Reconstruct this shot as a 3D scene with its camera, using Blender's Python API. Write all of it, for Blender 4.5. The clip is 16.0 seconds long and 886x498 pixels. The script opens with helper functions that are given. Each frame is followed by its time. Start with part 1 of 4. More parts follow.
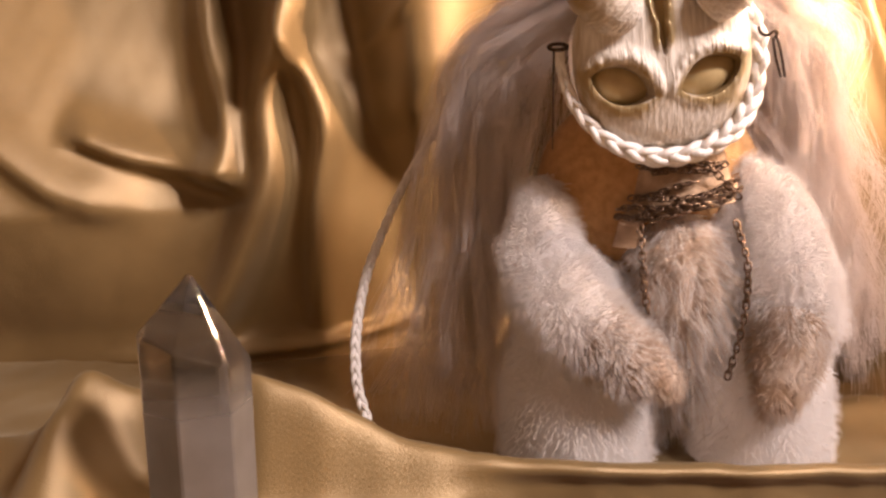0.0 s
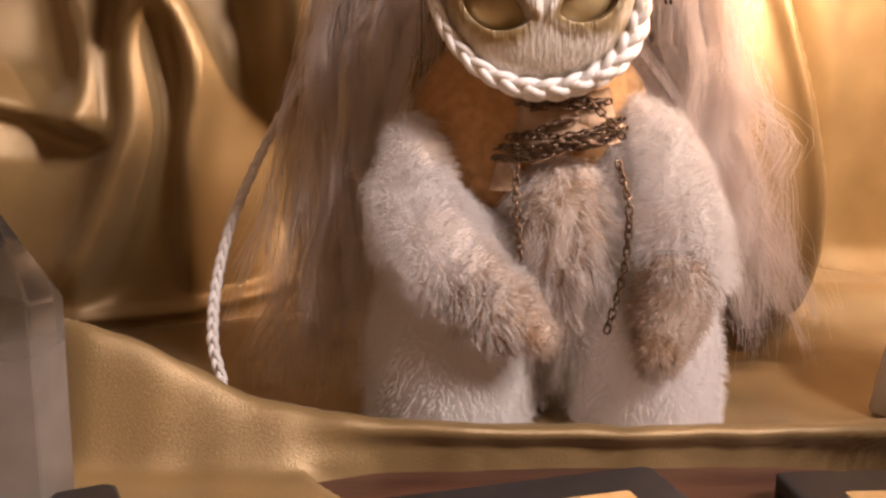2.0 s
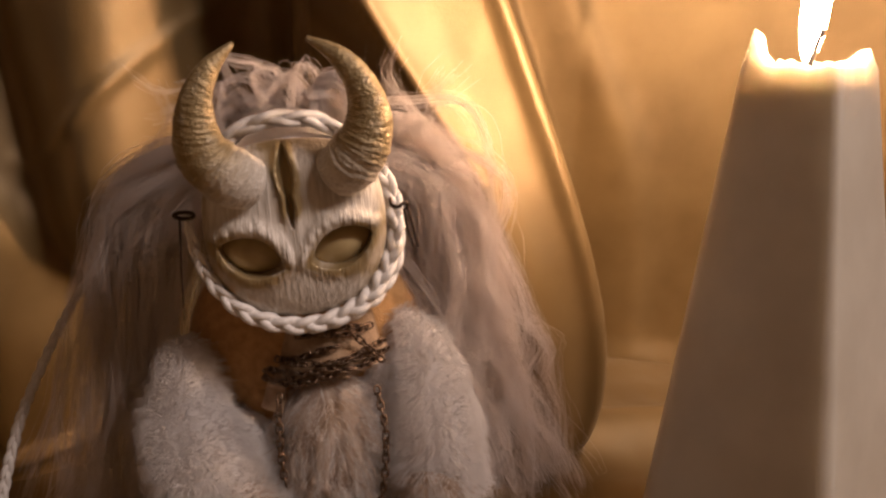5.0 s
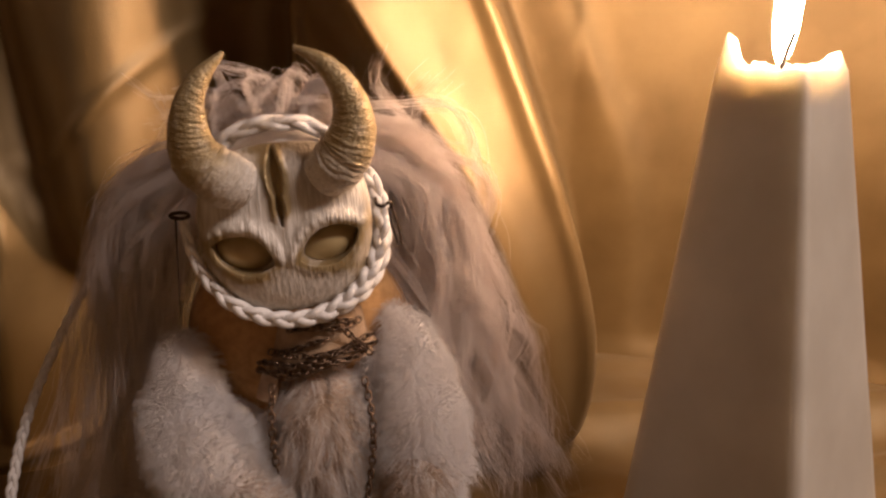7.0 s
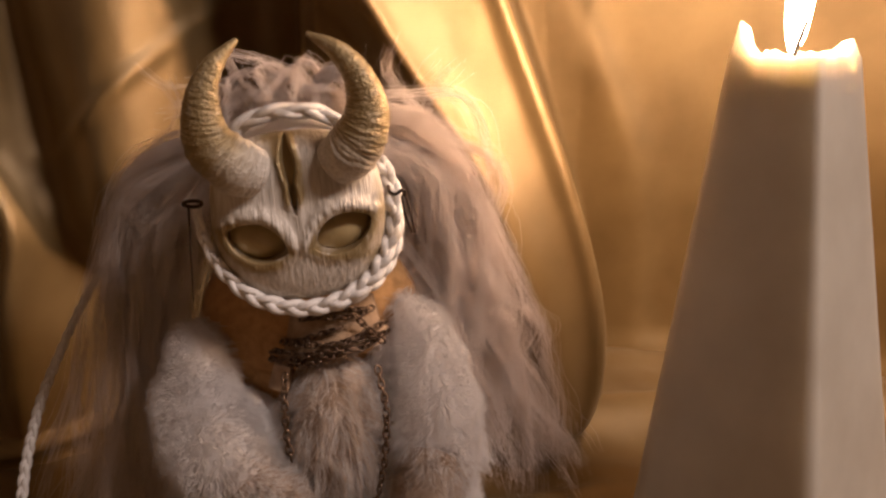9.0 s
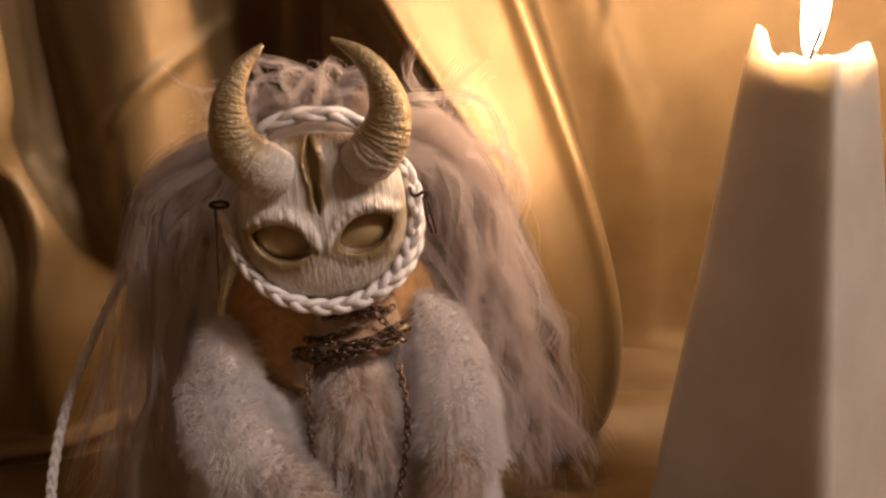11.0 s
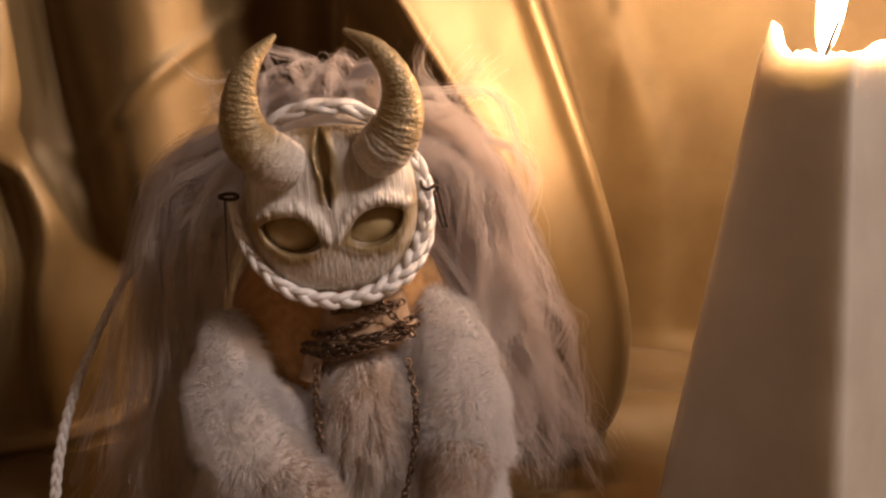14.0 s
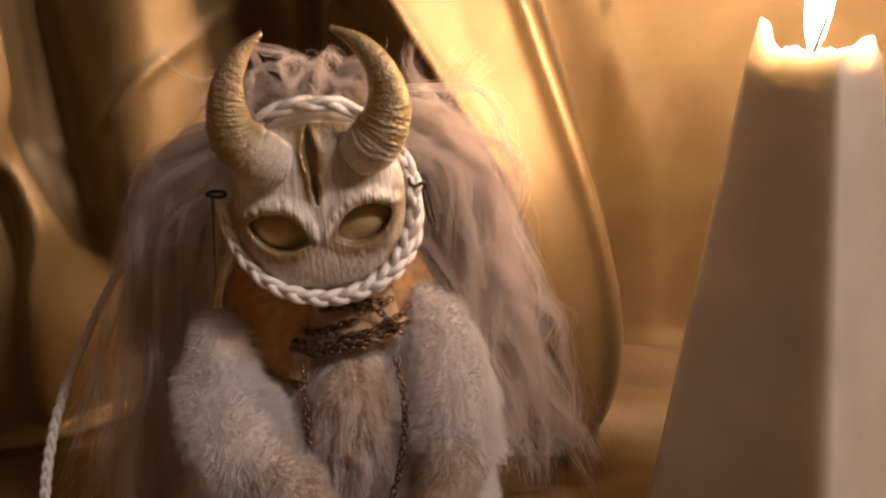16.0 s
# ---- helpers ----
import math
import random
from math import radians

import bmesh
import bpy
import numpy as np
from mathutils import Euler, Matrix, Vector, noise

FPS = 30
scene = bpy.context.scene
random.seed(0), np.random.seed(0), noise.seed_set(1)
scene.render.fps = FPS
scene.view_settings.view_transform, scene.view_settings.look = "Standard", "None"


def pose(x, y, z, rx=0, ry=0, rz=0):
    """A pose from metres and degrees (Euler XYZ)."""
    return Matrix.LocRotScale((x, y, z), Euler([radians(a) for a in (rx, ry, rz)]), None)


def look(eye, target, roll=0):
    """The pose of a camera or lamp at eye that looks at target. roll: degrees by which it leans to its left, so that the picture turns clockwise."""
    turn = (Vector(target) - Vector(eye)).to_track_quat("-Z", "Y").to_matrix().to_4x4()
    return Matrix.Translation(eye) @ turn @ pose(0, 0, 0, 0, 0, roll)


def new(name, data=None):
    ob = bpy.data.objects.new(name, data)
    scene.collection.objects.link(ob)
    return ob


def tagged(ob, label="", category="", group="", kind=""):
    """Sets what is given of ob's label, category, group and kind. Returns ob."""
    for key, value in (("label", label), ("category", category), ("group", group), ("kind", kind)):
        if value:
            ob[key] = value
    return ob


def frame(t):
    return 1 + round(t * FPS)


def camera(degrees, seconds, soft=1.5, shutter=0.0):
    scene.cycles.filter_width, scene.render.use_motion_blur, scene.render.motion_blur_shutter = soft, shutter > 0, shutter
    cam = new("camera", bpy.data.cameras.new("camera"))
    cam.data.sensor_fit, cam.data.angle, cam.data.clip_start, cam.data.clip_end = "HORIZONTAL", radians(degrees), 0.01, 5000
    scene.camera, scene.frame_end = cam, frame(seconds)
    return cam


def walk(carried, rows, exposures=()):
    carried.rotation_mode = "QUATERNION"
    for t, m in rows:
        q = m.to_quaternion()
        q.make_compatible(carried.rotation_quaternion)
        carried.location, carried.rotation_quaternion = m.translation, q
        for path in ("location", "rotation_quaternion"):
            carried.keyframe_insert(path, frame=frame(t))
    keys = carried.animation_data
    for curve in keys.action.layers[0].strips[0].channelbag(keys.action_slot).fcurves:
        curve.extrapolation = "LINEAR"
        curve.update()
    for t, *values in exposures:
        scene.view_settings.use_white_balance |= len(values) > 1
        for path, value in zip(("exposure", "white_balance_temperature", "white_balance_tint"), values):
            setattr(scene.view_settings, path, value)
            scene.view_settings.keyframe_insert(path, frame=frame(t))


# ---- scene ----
cam = camera(53.4, 16.0, soft=2.6)
# seconds, place in metres, turn in degrees
PATH = [
    (0.0, 0.0144, 0.0023, 0.1295, 79.29, 0.88, 2.30),
    (0.5, 0.0173, 0.0121, 0.1167, 78.83, 0.66, 2.24),
    (1.0, 0.0236, 0.0175, 0.1099, 79.09, -0.16, 0.92),
    (1.5, 0.0240, 0.0209, 0.1081, 78.47, -0.13, -0.63),
    (2.0, 0.0368, 0.0246, 0.1074, 79.32, -0.71, -1.45),
    (2.5, 0.0444, 0.0254, 0.1136, 79.43, -0.57, -2.49),
    (3.0, 0.0586, 0.0292, 0.1349, 77.98, -0.22, -3.44),
    (3.5, 0.0593, 0.0264, 0.1476, 78.97, -0.16, -5.66),
    (4.0, 0.0622, 0.0175, 0.1586, 80.55, -0.18, -7.94),
    (4.5, 0.0690, 0.0212, 0.1704, 79.05, -0.75, -7.32),
    (5.0, 0.0753, 0.0184, 0.1810, 78.57, -0.56, -8.36),
    (7.5, 0.0835, 0.0038, 0.1825, 78.61, -0.05, -7.31),
    (8.0, 0.0815, 0.0087, 0.1784, 78.46, 0.00, -7.39),
    (8.5, 0.0820, 0.0039, 0.1811, 78.60, 0.04, -7.26),
    (9.0, 0.0800, 0.0049, 0.1790, 78.55, 0.03, -7.31),
    (11.5, 0.0773, -0.0009, 0.1802, 78.58, 0.16, -6.25),
    (12.0, 0.0773, 0.0002, 0.1794, 78.50, 0.24, -6.29),
    (12.5, 0.0774, -0.0001, 0.1793, 78.50, 0.14, -6.25),
    (13.0, 0.0755, 0.0010, 0.1784, 78.46, -0.16, -6.18),
    (13.5, 0.0752, 0.0026, 0.1776, 78.64, -0.42, -6.23),
    (14.0, 0.0747, 0.0019, 0.1778, 78.60, -0.41, -6.18),
    (14.5, 0.0751, 0.0020, 0.1781, 78.54, -0.40, -6.23),
    (15.0, 0.0769, 0.0013, 0.1782, 78.55, -0.32, -6.23),
    (15.5, 0.0764, 0.0015, 0.1783, 78.51, -0.31, -6.27),
    (16.0, 0.0781, 0.0016, 0.1773, 78.52, -0.29, -6.27),
]
walk(cam, [(t, pose(x, y, z, rx, ry, rz)) for t, x, y, z, rx, ry, rz in PATH],
     exposures=[(0.0, 1.60, 6200, 17), (1.0, 1.42, 6200, 17), (2.5, 1.39, 6200, 17), (3.0, 0.80, 6400, 17), (3.5, -0.10, 6540, 17),
                (4.0, -0.08, 6540, 17), (5.0, 0.02, 6560, 17), (7.5, 0.07, 6560, 17), (16.0, 0.08, 6560, 17)])

# ---- light ----
world = bpy.data.worlds.new("world")
world.use_nodes = True
world.node_tree.nodes["Background"].inputs[0].default_value = (1.0, 0.84, 0.74, 1)
world.node_tree.nodes["Background"].inputs[1].default_value = 0.07
scene.world = world

# two unseen room lamps, above and right-front, inferred from candle faces and eye glints
for lamp_x in (0.62, 1.02):
    bulb = bpy.data.lights.new("room_lamp", "AREA")
    bulb.energy, bulb.size, bulb.color = 4.2, 0.14, (1.0, 0.825, 0.705)
    new("room_lamp", bulb).matrix_world = look((lamp_x, -0.21, 0.82), (0.07, 0.30, 0.08))
FLAME_GLOW = 490.0


# ---- building helpers ----
rng = np.random.default_rng(7)


def smooth(a, b, x):
    s = np.clip((np.asarray(x, float) - a) / (b - a), 0, 1)
    return s * s * (3 - 2 * s)


def wave(x, y, seed=0, octaves=4):
    """A smooth, irregular field of about -1 to 1."""
    r = np.random.default_rng(100 + seed)
    total = np.zeros(np.broadcast(x, y).shape)
    for k in range(octaves):
        for _ in range(3):
            a, p = r.uniform(0, 2 * np.pi, 2)
            total = total + np.sin((x * np.cos(a) + y * np.sin(a)) * 2**k + p) / (1.7**k * 3)
    return total


class Geo:
    """Gathers the vertices and faces of one mesh."""

    def __init__(self):
        self.v, self.f, self.m, self.n = [], [], [], 0

    def add(self, verts, faces, mat=0):
        self.v.append(np.asarray(verts, float).reshape(-1, 3))
        for f in faces:
            self.f.append(tuple(int(i) + self.n for i in f))
            self.m.append(mat)
        self.n += len(self.v[-1])
        return self

    def mesh(self, name, materials, shade=True):
        me = bpy.data.meshes.new(name)
        me.from_pydata(np.concatenate(self.v).tolist(), [], self.f)
        for m in materials:
            me.materials.append(m)
        me.polygons.foreach_set("material_index", self.m)
        me.polygons.foreach_set("use_smooth", [shade] * len(self.f))
        me.update()
        return me


def part(name, geo, material, parent=None, label="", shade=True):
    mats = material if isinstance(material, (list, tuple)) else [material]
    ob = new(name, geo.mesh(name, mats, shade))
    if parent is not None:
        ob.parent = parent
    if label:
        ob["label"] = label
    return ob


def thing(name, label, category, at=(0, 0, 0), kind="", group=""):
    ob = new(name)
    ob.location = at
    ob.empty_display_size = 0.01
    return tagged(ob, label, category, group, kind)


def spline(points, n):
    """n points along a smooth curve through the given ones."""
    p = np.asarray(points, float)
    q = np.vstack([2 * p[0] - p[1], p, 2 * p[-1] - p[-2]])
    out = []
    for s in np.linspace(0, len(p) - 1 - 1e-6, n):
        i, t = int(s), s - int(s)
        a, b, c, d = q[i], q[i + 1], q[i + 2], q[i + 3]
        out.append(0.5 * (2 * b + (c - a) * t + (2 * a - 5 * b + 4 * c - d) * t * t + (3 * b - a - 3 * c + d) * t**3))
    return np.array(out)


def frames(line):
    t = np.gradient(line, axis=0)
    t /= np.linalg.norm(t, axis=1)[:, None] + 1e-12
    side = np.cross(t[0], (0.13, 0.99, 0.05))
    sides = []
    for k in range(len(t)):
        side = side - t[k] * (side @ t[k])
        side /= np.linalg.norm(side) + 1e-12
        sides.append(side.copy())
    sides = np.array(sides)
    return t, sides, np.cross(t, sides)


def tube(geo, line, radii, sides=12, mat=0, flat=1.0, caps=True):
    line = np.asarray(line, float)
    radii = np.broadcast_to(np.asarray(radii, float), (len(line),))
    _, a, b = frames(line)
    ang = np.linspace(0, 2 * np.pi, sides, endpoint=False)
    v = line[:, None] + radii[:, None, None] * (np.cos(ang)[None, :, None] * a[:, None] + flat * np.sin(ang)[None, :, None] * b[:, None])
    f = [(i * sides + j, i * sides + (j + 1) % sides, (i + 1) * sides + (j + 1) % sides, (i + 1) * sides + j)
         for i in range(len(line) - 1) for j in range(sides)]
    if caps:
        f += [tuple(range(sides))[::-1], tuple((len(line) - 1) * sides + j for j in range(sides))]
    return geo.add(v, f, mat)


def limb(geo, points, radii, mat=0, rings=26, sides=24, flat=False):
    """A rounded, thick tube through points, closed by round ends."""
    line = spline(points, rings)
    r = np.interp(np.linspace(0, 1, rings), np.linspace(0, 1, len(radii)), radii)
    d0, d1 = line[0] - line[1], line[-1] - line[-2]
    d0, d1 = d0 / np.linalg.norm(d0), d1 / np.linalg.norm(d1)
    cap = np.linspace(0.06, 0.9, 6)
    head = [] if flat else [line[0] + d0 * r[0] * np.cos(c * np.pi / 2) for c in cap]
    tail = [line[-1] + d1 * r[-1] * np.cos(c * np.pi / 2) for c in cap[::-1]]
    rr = np.r_[[] if flat else [r[0] * np.sin(c * np.pi / 2) for c in cap], r, [r[-1] * np.sin(c * np.pi / 2) for c in cap[::-1]]]
    return tube(geo, np.vstack(([] if flat else [head]) + [line, tail]), rr, sides, mat)


def ball(geo, centre, radii, mat=0, n=28, m=18):
    th, ph = np.linspace(0, 2 * np.pi, n, endpoint=False), np.linspace(0.02, np.pi - 0.02, m)
    v = np.array([[np.sin(p) * np.cos(t), np.sin(p) * np.sin(t), np.cos(p)] for p in ph for t in th]) * radii + centre
    f = [(i * n + j, (i + 1) * n + j, (i + 1) * n + (j + 1) % n, i * n + (j + 1) % n) for i in range(m - 1) for j in range(n)]
    f += [tuple(range(n)), tuple((m - 1) * n + j for j in range(n))[::-1]]
    return geo.add(v, f, mat)


def strands(geo, lines, r0, r1, mat=0):
    """Thin three-sided hairs along lines of shape (count, steps, 3)."""
    lines = np.asarray(lines, float)
    n, s, _ = lines.shape
    t = np.gradient(lines, axis=1)
    t /= np.linalg.norm(t, axis=2)[..., None] + 1e-12
    a = np.cross(t, np.array([0.31, 0.2, 0.93]))
    a /= np.linalg.norm(a, axis=2)[..., None] + 1e-9
    b = np.cross(t, a)
    r = np.linspace(r0, r1, s)[None, :, None, None]
    ang = np.arange(3) * 2 * np.pi / 3
    v = lines[:, :, None] + r * (np.cos(ang)[:, None] * a[:, :, None] + np.sin(ang)[:, None] * b[:, :, None])
    k = np.arange(n)[:, None, None] * s * 3 + np.arange(s - 1)[None, :, None] * 3
    j, j1 = np.arange(3)[None, None], (np.arange(3)[None, None] + 1) % 3
    f = np.stack([k + j, k + j1, k + 3 + j1, k + 3 + j], -1).reshape(-1, 4)
    return geo.add(v, f.tolist(), mat)


def sheet(geo, grid, mat=0):
    """A grid of points, shape (rows, columns, 3), as one surface."""
    h, w, _ = grid.shape
    i = (np.arange(h - 1)[:, None] * w + np.arange(w - 1)).ravel()
    return geo.add(grid, np.stack([i, i + 1, i + w + 1, i + w], -1).tolist(), mat)


def box(geo, lo, hi, mat=0):
    x, y, z = zip(lo, hi)
    v = [(a, b, c) for a in x for b in y for c in z]
    return geo.add(v, [(0, 1, 3, 2), (4, 6, 7, 5), (0, 4, 5, 1), (2, 3, 7, 6), (0, 2, 6, 4), (1, 5, 7, 3)], mat)


def slab(geo, w, d, h, r=0.002, mat=0):
    """A plate with rounded corners and bevelled upper edge, its lower face on z = 0, corner at the origin."""
    pts = []
    for cx, cy, a0 in ((w - r, d - r, 0), (r, d - r, 90), (r, r, 180), (w - r, r, 270)):
        for a in range(0, 91, 18):
            q = radians(a0 + a)
            pts.append((cx + r * math.cos(q), cy + r * math.sin(q)))
    p, c, n = np.array(pts), np.array((w / 2, d / 2)), len(pts)
    rings = [(p, 0), (p, h - 0.0008), (c + (p - c) * (1 - 0.0016 / w), h)]
    v = np.concatenate([np.c_[q, np.full(n, z)] for q, z in rings])
    f = [(k * n + i, k * n + (i + 1) % n, (k + 1) * n + (i + 1) % n, (k + 1) * n + i) for k in range(2) for i in range(n)]
    f += [tuple(range(n))[::-1], tuple(range(2 * n, 3 * n))]
    return geo.add(v, f, mat)


# ---- materials ----
def material(name, colour, rough=0.6, metal=0.0, second=None, scale=40.0, bump=0.0, bump_scale=400.0, stretch=(1, 1, 1), third=None,
             sheen=0.0, sss=0.0, sss_radius=(0.01, 0.005, 0.003), trans=0.0, coat=0.0, detail=6.0, spread=(0.35, 0.65), aniso=0.0):
    m = bpy.data.materials.new(name)
    m.use_nodes = True
    nt = m.node_tree
    bsdf = nt.nodes["Principled BSDF"]
    put = bsdf.inputs
    put["Base Color"].default_value = (*colour, 1)
    put["Roughness"].default_value, put["Metallic"].default_value = rough, metal
    put["Sheen Weight"].default_value, put["Coat Weight"].default_value = sheen, coat
    put["Transmission Weight"].default_value = trans
    put["Anisotropic"].default_value = aniso
    if sss:
        put["Subsurface Weight"].default_value, put["Subsurface Radius"].default_value, put["Subsurface Scale"].default_value = sss, sss_radius, 1.0
    coords = nt.nodes.new("ShaderNodeTexCoord")
    mapping = nt.nodes.new("ShaderNodeMapping")
    mapping.inputs["Scale"].default_value = stretch
    nt.links.new(coords.outputs["Object"], mapping.inputs["Vector"])
    if second:
        tex = nt.nodes.new("ShaderNodeTexNoise")
        tex.inputs["Scale"].default_value, tex.inputs["Detail"].default_value = scale, detail
        nt.links.new(mapping.outputs[0], tex.inputs["Vector"])
        ramp = nt.nodes.new("ShaderNodeValToRGB")
        ramp.color_ramp.elements[0].position, ramp.color_ramp.elements[1].position = spread
        ramp.color_ramp.elements[0].color, ramp.color_ramp.elements[1].color = (*colour, 1), (*second, 1)
        if third:
            e = ramp.color_ramp.elements.new(0.5 * sum(spread))
            e.color = (*third, 1)
        nt.links.new(tex.outputs["Fac"], ramp.inputs[0])
        nt.links.new(ramp.outputs[0], put["Base Color"])
    if bump:
        fine = nt.nodes.new("ShaderNodeTexNoise")
        fine.inputs["Scale"].default_value, fine.inputs["Detail"].default_value = bump_scale, 4
        nt.links.new(mapping.outputs[0], fine.inputs["Vector"])
        node = nt.nodes.new("ShaderNodeBump")
        node.inputs["Strength"].default_value, node.inputs["Distance"].default_value = bump, 0.0006
        nt.links.new(fine.outputs["Fac"], node.inputs["Height"])
        nt.links.new(node.outputs[0], put["Normal"])
    return m


def fibre(m, share, colour):
    """Lets some light through, as thin fibres do."""
    nt = m.node_tree
    mix, thin = nt.nodes.new("ShaderNodeMixShader"), nt.nodes.new("ShaderNodeBsdfTranslucent")
    thin.inputs[0].default_value = (*colour, 1)
    mix.inputs[0].default_value = share
    nt.links.new(nt.nodes["Principled BSDF"].outputs[0], mix.inputs[1])
    nt.links.new(thin.outputs[0], mix.inputs[2])
    nt.links.new(mix.outputs[0], nt.nodes["Material Output"].inputs[0])
    return m


SATIN = material("gold_satin", (0.205, 0.131, 0.048), 0.42, 0.34, (0.275, 0.182, 0.073), 25, 0.35, 2200, (1, 1, 1), sheen=0.18)
SATIN.node_tree.nodes["Principled BSDF"].inputs["Sheen Tint"].default_value = (1.0, 0.92, 0.72, 1)
SATIN.node_tree.nodes["Principled BSDF"].inputs["Specular Tint"].default_value = (1.0, 0.98, 0.90, 1)
SATIN.node_tree.nodes["Principled BSDF"].inputs["Specular IOR Level"].default_value = 0.95
FUR = material("white_plush", (0.93, 0.90, 0.90), 0.85, 0, (0.97, 0.95, 0.95), 120, 0.3, 900, sheen=0.5)
fibre(FUR, 0.58, (0.95, 0.93, 0.92))
FUR_TAN = material("tan_tipped_plush", (0.52, 0.37, 0.25), 0.85, 0, (0.76, 0.66, 0.58), 160, 0.3, 900, sheen=0.3)
fibre(FUR_TAN, 0.3, (0.66, 0.54, 0.44))
SUEDE = material("tan_suede", (0.38, 0.20, 0.072), 0.9, 0, (0.50, 0.28, 0.11), 350, 0.5, 1600, sheen=0.3)
LEATHER = material("raw_leather", (0.28, 0.18, 0.105), 0.6, 0, (0.44, 0.30, 0.19), 180, 0.4, 900)
HAIR = fibre(material("white_hair", (0.90, 0.83, 0.79), 0.42, 0, (0.96, 0.90, 0.87), 60), 0.42, (0.95, 0.87, 0.82))
BRAID = material("white_braid_fibre", (0.84, 0.82, 0.80), 0.38, 0, (0.74, 0.71, 0.69), 500, 0.4, 2200)
IRON = material("dark_bronze", (0.10, 0.065, 0.045), 0.38, 0.9, (0.22, 0.15, 0.10), 900, 0.2, 2500)
PIN = material("blackened_steel", (0.05, 0.035, 0.03), 0.4, 0.8, (0.10, 0.07, 0.05), 700)
WAX = material("ivory_wax", (0.47, 0.425, 0.355), 0.42, 0, (0.55, 0.505, 0.43), 30, 0.15, 160, sss=0.7, sss_radius=(0.0185, 0.0185, 0.0175))
WICK = material("charred_wick", (0.02, 0.018, 0.02), 0.9, 0, (0.05, 0.04, 0.04), 900, 0.5, 2500)
SPECK = material("soot_speck", (0.05, 0.04, 0.03), 0.8, 0, (0.10, 0.08, 0.06), 900)
BLACK = material("black_frame_paint", (0.012, 0.011, 0.014), 0.5, 0, (0.02, 0.018, 0.02), 120, 0.15, 1200)
KRAFT = material("kraft_card", (0.52, 0.33, 0.13), 0.75, 0, (0.58, 0.38, 0.17), 200, 0.2, 1500)
INK = material("brown_ink", (0.16, 0.09, 0.04), 0.8, 0, (0.22, 0.12, 0.05), 600)
EYE = material("amber_resin", (0.42, 0.32, 0.16), 0.06, 0, (0.52, 0.41, 0.22), 160, coat=1.0)
PLASTER = material("warm_plaster", (0.42, 0.33, 0.24), 0.9, 0, (0.48, 0.38, 0.28), 4, 0.3, 80)
BOARD = material("dark_wood", (0.045, 0.016, 0.009), 0.55, 0, (0.085, 0.034, 0.018), 14, 0.2, 90, (1, 9, 1))
QUARTZ = material("cloudy_quartz", (0.27, 0.26, 0.255), 0.20, 0, (0.42, 0.405, 0.40), 45, 0.12, 300, trans=0.80)


def clear_tip(m, low, high):
    """Quartz that is milky at its foot and clears towards its point."""
    nt = m.node_tree
    put = nt.nodes["Principled BSDF"].inputs
    coords, parts = nt.nodes.new("ShaderNodeTexCoord"), nt.nodes.new("ShaderNodeSeparateXYZ")
    nt.links.new(coords.outputs["Object"], parts.inputs[0])
    for socket, foot, tip in (("Transmission Weight", 0.70, 0.97), ("Roughness", 0.34, 0.05)):
        span = nt.nodes.new("ShaderNodeMapRange")
        span.interpolation_type = "SMOOTHSTEP"
        for name, value in (("From Min", low), ("From Max", high), ("To Min", foot), ("To Max", tip)):
            span.inputs[name].default_value = value
        nt.links.new(parts.outputs[2], span.inputs["Value"])
        nt.links.new(span.outputs[0], put[socket])


clear_tip(QUARTZ, 0.036, 0.056)


